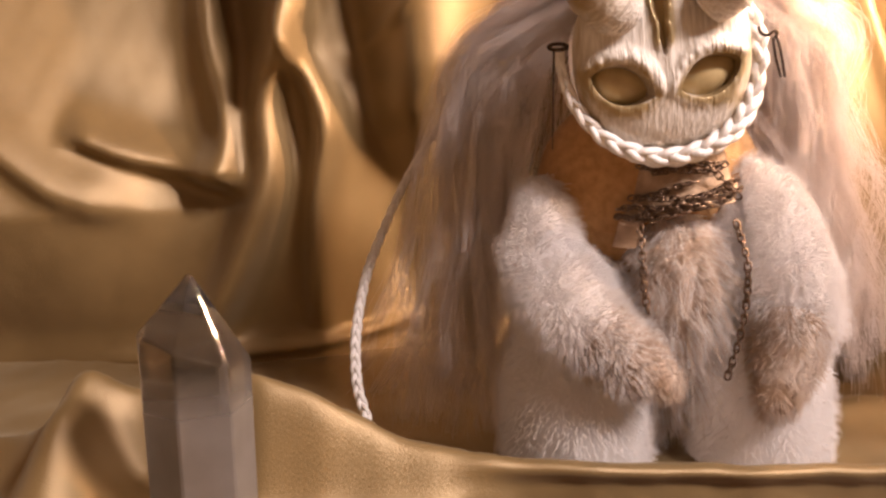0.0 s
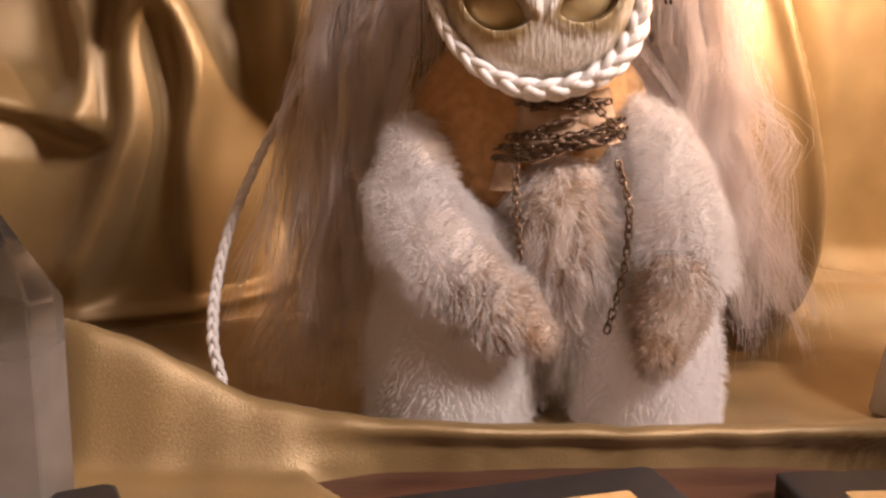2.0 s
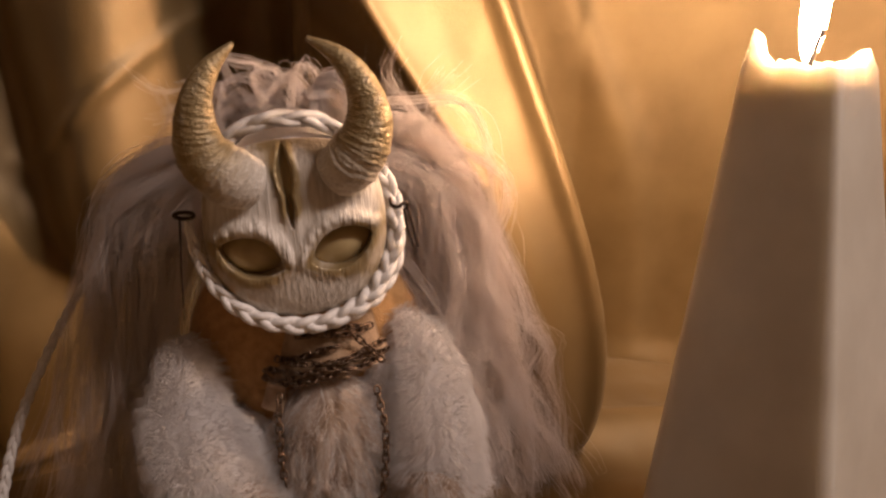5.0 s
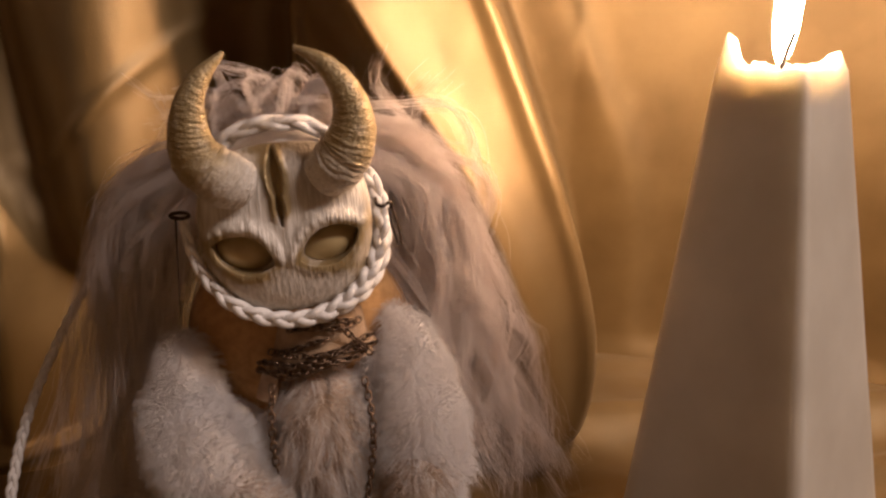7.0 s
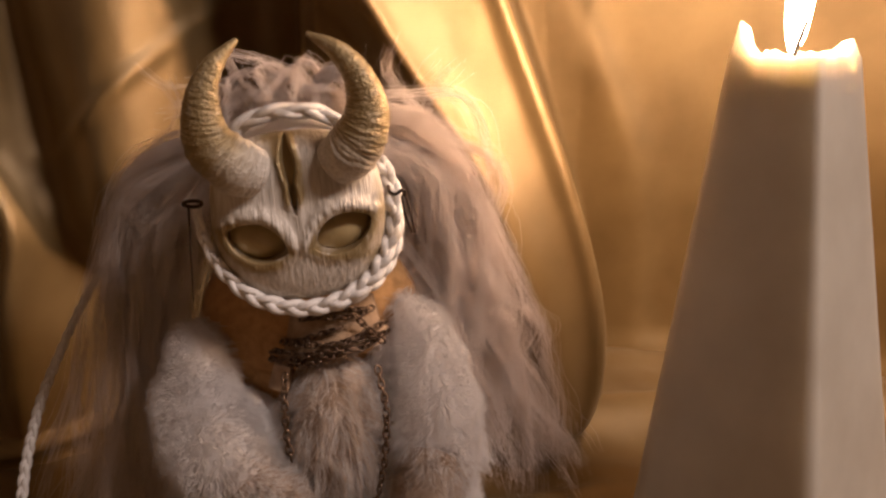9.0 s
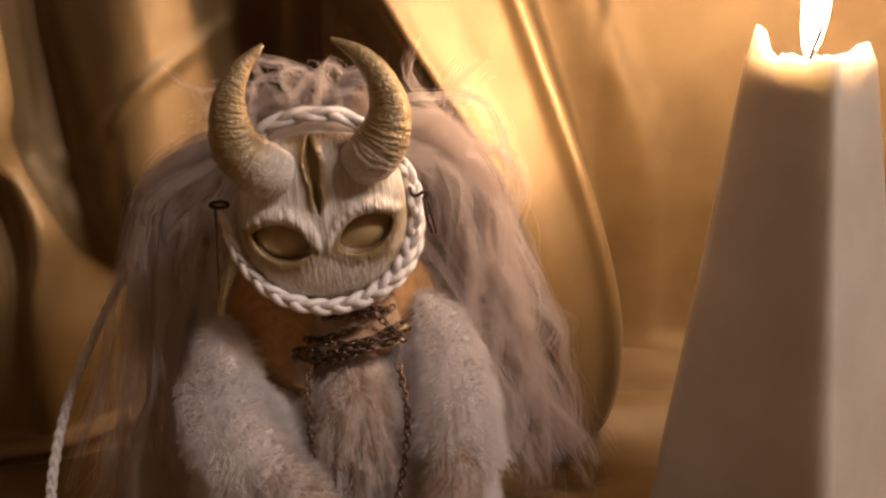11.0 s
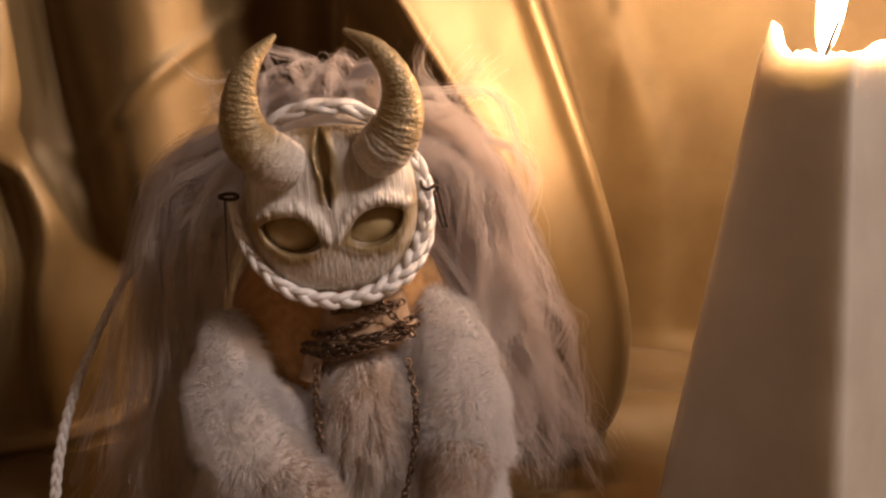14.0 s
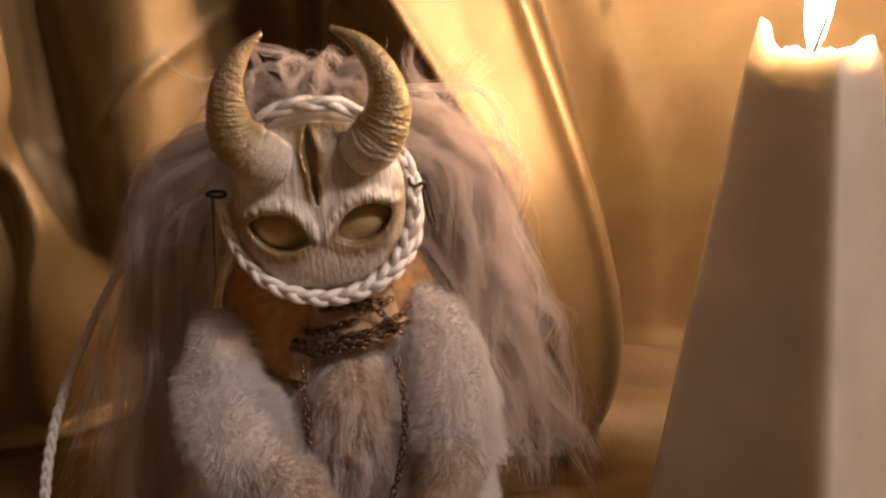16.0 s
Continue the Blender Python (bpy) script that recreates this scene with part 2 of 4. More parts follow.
def mask_material(name="whitewashed_grain", stretch=(1.0, 1.0, 0.10), relief=0.7):
    """Whitewashed wood grain with worn gold paint on raised and deep places."""
    m = material(name, (0.54, 0.49, 0.43), 0.46, 0, (0.76, 0.715, 0.66), 900, relief, 900, stretch)
    nt = m.node_tree
    base = nt.nodes["Principled BSDF"].inputs
    paint = nt.nodes.new("ShaderNodeAttribute")
    paint.attribute_name = "gilding"
    mix = nt.nodes.new("ShaderNodeMixRGB")
    mix.inputs[2].default_value = (0.34, 0.25, 0.120, 1)
    old = base["Base Color"].links[0].from_socket
    tex = nt.nodes.new("ShaderNodeTexNoise")
    tex.inputs["Scale"].default_value, tex.inputs["Detail"].default_value = 350, 5
    add = nt.nodes.new("ShaderNodeMath")
    add.operation = "MULTIPLY_ADD"
    add.inputs[1].default_value, add.inputs[2].default_value = 3.0, -1.6
    nt.links.new(tex.outputs["Fac"], add.inputs[0])
    total = nt.nodes.new("ShaderNodeMath")
    total.operation, total.use_clamp = "ADD", True
    nt.links.new(paint.outputs["Fac"], total.inputs[0])
    nt.links.new(add.outputs[0], total.inputs[1])
    gate = nt.nodes.new("ShaderNodeMath")
    gate.operation, gate.use_clamp = "MULTIPLY", True
    nt.links.new(total.outputs[0], gate.inputs[0])
    nt.links.new(paint.outputs["Fac"], gate.inputs[1])
    gain = nt.nodes.new("ShaderNodeMath")
    gain.operation, gain.use_clamp = "MULTIPLY", True
    gain.inputs[1].default_value = 1.5
    nt.links.new(gate.outputs[0], gain.inputs[0])
    nt.links.new(gain.outputs[0], mix.inputs[0])
    nt.links.new(old, mix.inputs[1])
    nt.links.new(mix.outputs[0], base["Base Color"])
    metal = nt.nodes.new("ShaderNodeMath")
    metal.operation = "MULTIPLY"
    metal.inputs[1].default_value = 0.35
    nt.links.new(gain.outputs[0], metal.inputs[0])
    nt.links.new(metal.outputs[0], base["Metallic"])
    rough = nt.nodes.new("ShaderNodeMath")
    rough.operation = "MULTIPLY_ADD"
    rough.inputs[1].default_value, rough.inputs[2].default_value = -0.20, 0.52
    nt.links.new(gain.outputs[0], rough.inputs[0])
    nt.links.new(rough.outputs[0], base["Roughness"])
    return m


MASK = mask_material()
HORN = mask_material("gilded_crinkled_horn", (1.0, 1.0, 1.6), 0.9)


def gild(ob, values):
    layer = ob.data.attributes.new("gilding", "FLOAT", "POINT")
    layer.data.foreach_set("value", np.asarray(values, float).ravel())


def flame_material():
    m = bpy.data.materials.new("flame")
    m.use_nodes = True
    nt = m.node_tree
    nt.nodes.remove(nt.nodes["Principled BSDF"])
    e = nt.nodes.new("ShaderNodeEmission")
    e.inputs[0].default_value, e.inputs[1].default_value = (1.0, 0.64, 0.36, 1), FLAME_GLOW
    nt.links.new(e.outputs[0], nt.nodes["Material Output"].inputs[0])
    return m


# ---- the room round the table ----
def structure(name, lo, hi, mat, label, category):
    return tagged(part(name, box(Geo(), lo, hi), mat, shade=False), label, category, kind="structure")


structure("floor", (-1.0, -1.0, -0.80), (1.15, 0.75, -0.76), BOARD, "dark wooden floor of the room", "floor")
structure("ceiling", (-1.0, -1.0, 1.30), (1.15, 0.75, 1.35), PLASTER, "plain plaster ceiling of the room", "ceiling")
structure("wall_north", (-1.05, 0.75, -0.8), (1.20, 0.80, 1.3), PLASTER, "plain plaster wall behind the cloth", "wall")
structure("wall_south", (-1.05, -1.05, -0.8), (1.20, -1.0, 1.3), PLASTER, "plain plaster wall of the room", "wall")
structure("wall_west", (-1.05, -1.0, -0.8), (-1.0, 0.75, 1.3), PLASTER, "plain plaster wall of the room", "wall")
structure("wall_east", (1.15, -1.0, -0.8), (1.20, 0.75, 1.3), PLASTER, "plain plaster wall of the room", "wall")
table = thing("table", "dark wooden table under the satin cloth", "table", (0.08, 0.1, -0.76))
part("tabletop", box(Geo(), (-0.62, -0.5, 0.730), (0.62, 0.58, 0.7600)), BOARD, table, shade=False)
for lx in (-0.58, 0.53):
    for ly in (-0.46, 0.33):
        part("leg", box(Geo(), (lx, ly, 0), (lx + 0.05, ly + 0.05, 0.730)), BOARD, table, shade=False)


# ---- satin backdrop ----
def bend(at, keys, values):
    """A smooth curve through values at keys."""
    fine = np.linspace(keys[0], keys[-1], 900)
    got = np.interp(fine, keys, values)
    wide = max(3, int(0.011 / (fine[1] - fine[0])))
    for _ in range(3):
        got = np.convolve(np.pad(got, wide, mode="edge"), np.ones(2 * wide + 1) / (2 * wide + 1), "valid")
    return np.interp(at, fine, got)


def ridge(x, z, zs, xs, height, wl, wr, fade=0.02):
    """A fold that runs up the cloth along x(z), with its own width on either side."""
    c = bend(z, zs, xs)
    d = x - c
    w = np.where(d < 0, wl, wr)
    ends = smooth(zs[0] - fade, zs[0] + fade, z) * (1 - smooth(zs[-1] - fade, zs[-1] + fade, z))
    return height * np.exp(-((d / w) ** 2)) * ends


def lip(x, z, xs, zs, height, wd, wu, fade=0.02):
    """A fold that runs across the cloth along z(x)."""
    c = bend(x, xs, zs)
    d = z - c
    w = np.where(d < 0, wd, wu)
    ends = smooth(xs[0] - fade, xs[0] + fade, x) * (1 - smooth(xs[-1] - fade, xs[-1] + fade, x))
    return height * np.exp(-((d / w) ** 2)) * ends


bx, bz = np.meshgrid(np.linspace(-0.42, 0.58, 420), np.linspace(-0.006, 0.46, 210))
out = 0.007 * wave(bx * 20, bz * 6, 1, 2) * (1 - 0.95 * smooth(0.12, 0.20, bx)) + 0.0004 * wave(bx * 90, bz * 50, 2)
# the lit fold beside the candle: a broad pleat between two sharp crests, turned towards the flame
A_Z, A_X = [-0.01, 0.012, 0.0545, 0.08, 0.1073, 0.1336, 0.158, 0.1793, 0.205, 0.30, 0.50], [0.184, 0.1795, 0.1685, 0.1635, 0.1545, 0.143, 0.127, 0.111, 0.0948, 0.030, -0.10]
B_Z, B_X = [-0.01, 0.010, 0.022, 0.052, 0.074, 0.1055, 0.141, 0.177, 0.207, 0.30, 0.50], [0.176, 0.188, 0.198, 0.2015, 0.1995, 0.1917, 0.1795, 0.1652, 0.1535, 0.115, 0.03]
crest_a, crest_b = bend(bz, A_Z, A_X), bend(bz, B_Z, B_X)
across = np.clip((bx - crest_a) / np.maximum(crest_b - crest_a, 0.004), 0, 1)
pleat = 0.043 - 0.016 * across - 0.0015 * np.sin(np.pi * across) ** 2
pleat += 0.0030 * np.exp(-((bx - crest_a - 0.002) / 0.0040) ** 2) + 0.0035 * np.exp(-((bx - crest_b + 0.002) / 0.0040) ** 2)
pleat += 0.0008 * wave((bx + 0.45 * bz) * 120, bz * 9, 3, 2) * np.sin(np.pi * across)
pleat *= np.where(bx < crest_a, np.exp(-((bx - crest_a) / 0.010) ** 2), 1.0) * np.where(bx > crest_b, np.exp(-((bx - crest_b) / 0.007) ** 2), 1.0)
out += pleat * smooth(-0.004, 0.020, bz)
rest = 0.002 + crest_b
# right of the candle
out += ridge(bx, bz, [0.0, 0.10, 0.135, 0.21, 0.5], [0.27, 0.265, 0.26, 0.225, 0.12], 0.005, 0.02, 0.012)
out += ridge(bx, bz, [-0.1, 0.2, 0.5], [0.42, 0.40, 0.38], 0.03, 0.04, 0.04)
# behind the head and to the left
out -= ridge(bx, bz, [-0.1, 0.1, 0.5], [0.055, 0.05, 0.055], 0.036, 0.034, 0.024)
out -= ridge(bx, bz, [0.03, 0.10, 0.16, 0.21, 0.5], [-0.028, -0.030, -0.040, -0.052, -0.10], 0.016, 0.012, 0.014)
out -= ridge(bx, bz, [-0.1, 0.02, 0.06, 0.12], [-0.01, -0.01, 0.0, 0.02], 0.030, 0.03, 0.03)
out += ridge(bx, bz, [0.05, 0.1, 0.5], [0.066, 0.0685, 0.073], 0.008, 0.003, 0.003)
out += ridge(bx, bz, [0.10, 0.14, 0.21, 0.5], [-0.012, -0.008, -0.008, 0.0], 0.020, 0.030, 0.032)
out += ridge(bx, bz, [0.02, 0.09, 0.112, 0.13, 0.16], [-0.06, -0.0575, -0.0487, -0.058, -0.075], 0.014, 0.008, 0.006)
out += ridge(bx, bz, [0.015, 0.025, 0.049, 0.0856, 0.106, 0.128, 0.145, 0.5], [-0.112, -0.106, -0.094, -0.078, -0.078, -0.0847, -0.068, -0.06], 0.021, 0.013, 0.009)
out += ridge(bx, bz, [0.0855, 0.102, 0.128, 0.149, 0.5], [-0.099, -0.097, -0.1013, -0.1095, -0.16], 0.021, 0.013, 0.007, 0.008)
out += lip(bx, bz, [-0.1636, -0.1476, -0.1183, -0.099], [0.1146, 0.100, 0.0949, 0.0855], 0.012, 0.005, 0.012, 0.010)
out += lip(bx, bz, [-0.25, -0.194, -0.1713, -0.1436], [0.13, 0.1123, 0.0847, 0.0782], 0.009, 0.008, 0.016, 0.014)
out += lip(bx, bz, [-0.042, -0.01, 0.022, 0.05], [0.137, 0.168, 0.196, 0.22], 0.003, 0.004, 0.004, 0.01)
out += lip(bx, bz, [-0.15, -0.097, -0.073, -0.046, -0.02], [0.004, 0.0071, 0.009, 0.0122, 0.016], 0.006, 0.0030, 0.0030, 0.02)
by = 0.402 + (0.150 - 0.16 * np.clip(bz, 0, 0.30)) * (1 - 0.6 * np.clip((bx - 0.23) / 0.25, 0, 1)) * smooth(0.000, 0.040, bx - rest) - out
by += 0.55 * smooth(-0.05, -0.13, bx) * np.clip(bz - 0.075, 0, 0.2)
by -= 0.50 * smooth(-0.02, 0.10, bz) * np.clip(-0.105 - bx, 0, 0.2)
by -= 0.008 * smooth(0.02, -0.006, bz)
backdrop = part("backdrop", sheet(Geo(), np.dstack([bx, by, bz])), SATIN)
tagged(backdrop, "draped golden satin cloth hanging in soft glossy folds", "backdrop cloth", kind="structure")

# ---- satin on the table ----
gy = np.concatenate([np.linspace(-0.40, 0.18, 40, endpoint=False), np.linspace(0.18, 0.30, 110, endpoint=False), np.linspace(0.30, 0.64, 70)])
gx, gy = np.meshgrid(np.linspace(-0.42, 0.58, 400), gy)
crest = bend(gx, [-0.4, -0.12, -0.09, -0.0591, -0.0459, -0.0285, -0.0191, -0.0128, 0.0132, 0.0459, 0.079, 0.112, 0.156, 0.25, 0.5],
                  [0.004, 0.012, 0.024, 0.0405, 0.0352, 0.0280, 0.0200, 0.0155, 0.0135, 0.0108, 0.0082, 0.0094, 0.012, 0.010, 0.006])
line = 0.2595 + 0.014 * smooth(-0.050, -0.080, gx) - 0.030 * smooth(0.15, 0.23, gx) + 0.0015 * wave(gx * 60, gy * 0, 5)
front = bend(gx, [-0.4, -0.085, -0.062, -0.045, -0.015, 0.01, 0.035, 0.5], [0.02, 0.012, 0.011, 0.011, 0.011, 0.009, 0.0060, 0.0055])
back = bend(gx, [-0.4, -0.03, 0.0, 0.5], [0.03, 0.016, 0.009, 0.012])
d = gy - line
gz = crest * np.exp(-(np.abs(d) / np.where(d < 0, front, back)) ** np.where(d < 0, 2.6 + 0.6 * smooth(-0.01, 0.03, gx), 2.0))
gz += 0.0006 * wave(gx * 130 - gy * 60, gy * 25, 8, 2) * smooth(0.0, -0.012, d) * smooth(0.02, -0.02, gx)
gz += 0.0030 * np.exp(-(np.minimum(d, 0) / 0.040) ** 2) * smooth(0.035, -0.02, gx) * (d < 0)
gz += 0.004 * ridge(gx, gy, [0.18, 0.24, 0.262, 0.29], [0.20, 0.19, 0.17, 0.15], 1.0, 0.012, 0.02)
gz += 0.0022 * np.exp(-((gy - line - 0.012) / 0.004) ** 2) * smooth(0.10, 0.13, gx)
gz += 0.0016 * wave(gx * 45, gy * 45, 6) + 0.0026
gz += 0.030 * np.exp(-((gx + 0.112) / 0.013) ** 2 - ((gy - 0.250) / 0.026) ** 2)
gz += 0.006 * np.exp(-((gy - 0.335 - 0.12 * (gx - 0.19)) / 0.010) ** 2) * smooth(0.12, 0.15, gx)
gz += 0.020 * np.exp(-((gy - 0.405 + 0.05 * (gx - 0.19)) / 0.022) ** 2) * smooth(0.15, 0.20, gx)
flatten = smooth(0.045, 0.075, np.hypot(gx - 0.238, (gy - 0.292)))
gz = gz * (0.15 + 0.85 * flatten)
# the cloth sinks at the rolled fold and, to the left, along a slanting edge; past it dark table wood stands in for the
# roll's shadow
past = smooth(-0.004, 0.007, gx - 0.002 - 0.80 * (0.256 - gy)) * smooth(-1.15 * front, -1.45 * front, d)
gz = gz * (1 - past) - 0.010 * past
gy = gy + 0.006 * smooth(-0.55 * front, -1.1 * front, d) * smooth(0.0, 0.03, gx)
cloth = part("table_cloth", sheet(Geo(), np.dstack([gx, gy, gz])), SATIN)
tagged(cloth, "golden satin cloth rumpled on the table with a rolled fold", "cloth", kind="structure")

# ---- candle ----
candle = thing("pyramid_candle", "tall ivory pyramid candle burning beside the doll", "candle", (0.2368, 0.292, 0.002))


def candle_body():
    per, turn = 26, radians(-53.0)
    base, height, half0, half1 = 0.0, 0.181, 0.0368, 0.0163
    sq = []
    for cx, cy, dx, dy in ((-1, -1, 1, 0), (1, -1, 0, 1), (1, 1, -1, 0), (-1, 1, 0, -1)):
        for k in range(per):
            s = 2 * k / per
            sq.append((cx + dx * s, cy + dy * s))
    sq = np.array(sq)
    r = np.maximum(1, np.hypot(*sq.T) / 1.36)
    sq = sq / r[:, None]
    ca, sa = np.cos(turn), np.sin(turn)
    sq = np.c_[sq[:, 0] * ca - sq[:, 1] * sa, sq[:, 0] * sa + sq[:, 1] * ca]
    ang = np.arctan2(sq[:, 1], sq[:, 0])
    n = len(sq)

    def bump_at(a, w):
        return np.exp(-((np.angle(np.exp(1j * (ang - a)))) / w) ** 2)

    rough = 0.0011 * wave(ang * 9, ang * 0, 9) + 0.0006 * wave(ang * 40, ang * 0, 12)
    rim = 0.0015 + 0.0118 * bump_at(radians(168), 0.20) + 0.0040 * bump_at(radians(-8), 0.30) + rough - 0.0012 * bump_at(radians(-95), 0.5)
    rings = []
    for s in np.linspace(0, 1, 26):
        half = half0 + (half1 - half0) * s
        ring = np.c_[sq * half * (1 + 0.004 * wave(ang * 3, ang * 0 + s * 9, 11)[:, None]), np.full(n, base + height * s)]
        rings.append(ring)
    rings.append(np.c_[sq * (half1 - 0.0012), height + rim * 0.5])
    rings.append(np.c_[sq * (half1 - 0.0022), height + rim])
    rings.append(np.c_[sq * (half1 - 0.0042), height + rim * 0.85])
    rings.append(np.c_[sq * (half1 - 0.0058), height + rim * 0.2 - 0.0005])
    rings.append(np.c_[sq * (half1 - 0.010), np.full(n, height - 0.0010)])
    rings.append(np.c_[sq * 0.002, np.full(n, height - 0.0008)])
    f = [(k * n + i, k * n + (i + 1) % n, (k + 1) * n + (i + 1) % n, (k + 1) * n + i) for k in range(len(rings) - 1) for i in range(n)]
    f += [tuple(range(n))[::-1], tuple((len(rings) - 1) * n + i for i in range(n))]
    return Geo().add(np.concatenate(rings), f)


part("wax_body", candle_body(), WAX, candle)
wick_line = spline([(0, 0, 0.1800), (0.0002, 0, 0.1835), (0.0012, -0.001, 0.1885), (0.0030, -0.001, 0.1935)], 12)
part("wick", tube(Geo(), wick_line, np.linspace(0.0011, 0.0008, 12), 8), WICK, candle, "charred curved wick")
fl = np.array([(0.0030, 0.007, 0.1835), (0.0034, 0.007, 0.188), (0.0040, 0.007, 0.196), (0.0048, 0.007, 0.208), (0.0058, 0.007, 0.221), (0.0068, 0.007, 0.234), (0.0074, 0.007, 0.243)])
fr = [0.0014, 0.0030, 0.0043, 0.0046, 0.0040, 0.0024, 0.0003]
part("flame", tube(Geo(), spline(fl, 24), np.interp(np.linspace(0, 1, 24), np.linspace(0, 1, 7), fr), 16), flame_material(), candle, "bright yellow-white candle flame")
for px, py, pz, r in ((-0.0052, -0.0385, 0.066, 0.0007), (0.0100, -0.0120, 0.150, 0.0006), (0.0130, -0.0255, 0.070, 0.0006)):
    part("soot_speck", ball(Geo(), (px, py, pz), (r, r, r * 1.6), n=8, m=6), SPECK, candle, "tiny dark soot speck")



def right_face(share, z):
    """A point on the face of the candle that is turned to the lamp."""
    r = (0.0368 + (0.0163 - 0.0368) * z / 0.181) * 1.365
    a, b = radians(-98), radians(-8)
    return (r * ((1 - share) * math.cos(a) + share * math.cos(b)), r * ((1 - share) * math.sin(a) + share * math.sin(b)), z)


CRACK = [right_face(0.80, 0.083), right_face(0.84, 0.076), right_face(0.87, 0.069), right_face(0.85, 0.063), right_face(0.81, 0.061)]
part("crack", tube(Geo(), spline(CRACK, 20), 0.00030, 6), SPECK, candle, "thin dark crack in the wax")

# ---- the doll: one mesh ----
doll = Geo()
TORSO = [(0.072, 0.324, 0.040), (0.072, 0.324, 0.055), (0.072, 0.322, 0.085), (0.074, 0.312, 0.104)]
limb(doll, TORSO, [0.034, 0.032, 0.033, 0.018], 2, sides=32)
ball(doll, (0.0725, 0.3080, 0.094), (0.0385, 0.0165, 0.034), 2, 40, 24)
ball(doll, (0.071, 0.303, 0.138), (0.027, 0.022, 0.031), 0)


def furred(points, radii, mat=0, flat=False):
    """A plush limb: its skin goes into the doll, and its skin alone is returned to plant hairs on."""
    limb(doll, points, radii, mat, flat=flat)
    g = Geo()
    limb(g, points, radii, flat=flat)
    return g


LEG_A = furred([(0.0465, 0.2885, 0.003), (0.0465, 0.290, 0.030), (0.048, 0.294, 0.052)], [0.0262, 0.0262, 0.021], flat=True)
LEG_B = furred([(0.1075, 0.2865, 0.003), (0.1070, 0.288, 0.030), (0.105, 0.292, 0.052)], [0.0232, 0.0230, 0.018], flat=True)
ARM_A = furred([(0.0335, 0.294, 0.0905), (0.0350, 0.287, 0.070), (0.043, 0.275, 0.056), (0.057, 0.266, 0.046)], [0.0068, 0.0142, 0.0142, 0.0105])
PAW_A = furred([(0.052, 0.268, 0.049), (0.063, 0.263, 0.043), (0.069, 0.260, 0.0395)], [0.0110, 0.0085, 0.0045], 1)
ARM_B = furred([(0.1050, 0.298, 0.0985), (0.1095, 0.294, 0.0900), (0.1125, 0.285, 0.070), (0.1125, 0.277, 0.054)], [0.0050, 0.0092, 0.0138, 0.0128])
PAW_B = furred([(0.111, 0.274, 0.052), (0.108, 0.268, 0.041), (0.1050, 0.264, 0.0335)], [0.0118, 0.0092, 0.0062], 1)
COAT_A = furred([(0.047, 0.299, 0.066), (0.053, 0.295, 0.057), (0.058, 0.292, 0.042)], [0.007, 0.0095, 0.009])
COAT_B = furred([(0.0975, 0.293, 0.084), (0.0965, 0.290, 0.064), (0.095, 0.292, 0.042)], [0.005, 0.0085, 0.008])
CHEST = furred([(0.079, 0.289, 0.074), (0.079, 0.286, 0.062), (0.078, 0.287, 0.044), (0.076, 0.298, 0.022)], [0.012, 0.0145, 0.0125, 0.008], 1)


def plant(skin, count, length, comb, curl=0.35, clump=0.5, seed=0, keep=None):
    """Hairs on a skin: roots at random on its faces, tips combed along a direction and drawn into tufts."""
    r = np.random.default_rng(seed)
    v = np.concatenate(skin.v)
    q = np.array([f for f in skin.f if len(f) == 4])
    a, b, c, e = (v[q[:, k]] for k in range(4))
    normal = np.cross(c - a, e - b)
    area = np.linalg.norm(normal, axis=1)
    pick = r.choice(len(q), count, p=area / area.sum())
    s, t = r.random((2, count, 1))
    root = (a[pick] * (1 - s) + b[pick] * s) * (1 - t) + (e[pick] * (1 - s) + c[pick] * s) * t
    nn = normal[pick] / (area[pick][:, None] + 1e-12)
    centre = np.concatenate(skin.v).mean(0)
    nn *= np.sign(((root - centre) * nn).sum(1).mean())
    if keep is not None:
        ok = keep(root, nn)
        root, nn = root[ok], nn[ok]
        count = len(root)
    ln = length * r.uniform(0.6, 1.25, (count, 1))
    field = np.stack([wave(root[:, 0] * 420, root[:, 2] * 420, 20 + k) for k in range(3)], 1)
    way = np.asarray(comb, float) + clump * field + 0.25 * r.normal(size=(count, 3))
    s = np.linspace(0, 1, 5)[None, :, None]
    lines = root[:, None] + ln[:, None] * (nn[:, None] * (s * 0.75) + way[:, None] * (s**1.7) * curl)
    return lines


front = lambda p, n: n[:, 1] < 0.55
DOWN = (0.0, -0.1, -1.0)
for skin, count, length, comb, mat, seed in (
        (LEG_A, 9000, 0.0028, DOWN, 0, 1), (LEG_B, 8000, 0.0028, DOWN, 0, 2), (ARM_A, 15000, 0.0052, (0.5, -0.2, -0.8), 0, 3),
        (ARM_B, 14000, 0.0056, DOWN, 0, 4), (COAT_A, 4000, 0.0050, DOWN, 0, 9), (COAT_B, 4000, 0.0050, DOWN, 0, 10), (PAW_A, 6000, 0.0034, (0.8, -0.2, -0.6), 1, 5), (PAW_B, 6000, 0.0034, DOWN, 1, 6),
        (CHEST, 5200, 0.0080, (0.0, -0.25, -1.1), 1, 7), (CHEST, 5200, 0.0075, (0.1, -0.25, -1.0), 0, 8)):
    strands(doll, plant(skin, count, length, comb, 0.75 if skin is CHEST else 0.40, 0.75 if skin is CHEST else 0.5, seed, front), 0.00010, 0.00003, mat)
doll_ob = part("doll", doll, [FUR, FUR_TAN, SUEDE])
tagged(doll_ob, "seated doll in white and tan plush fur with suede shoulders", "doll")

# ---- long white hair ----
wig = thing("wig", "long tousled white wig falling to the table", "wig", (0.071, 0.303, 0.138))


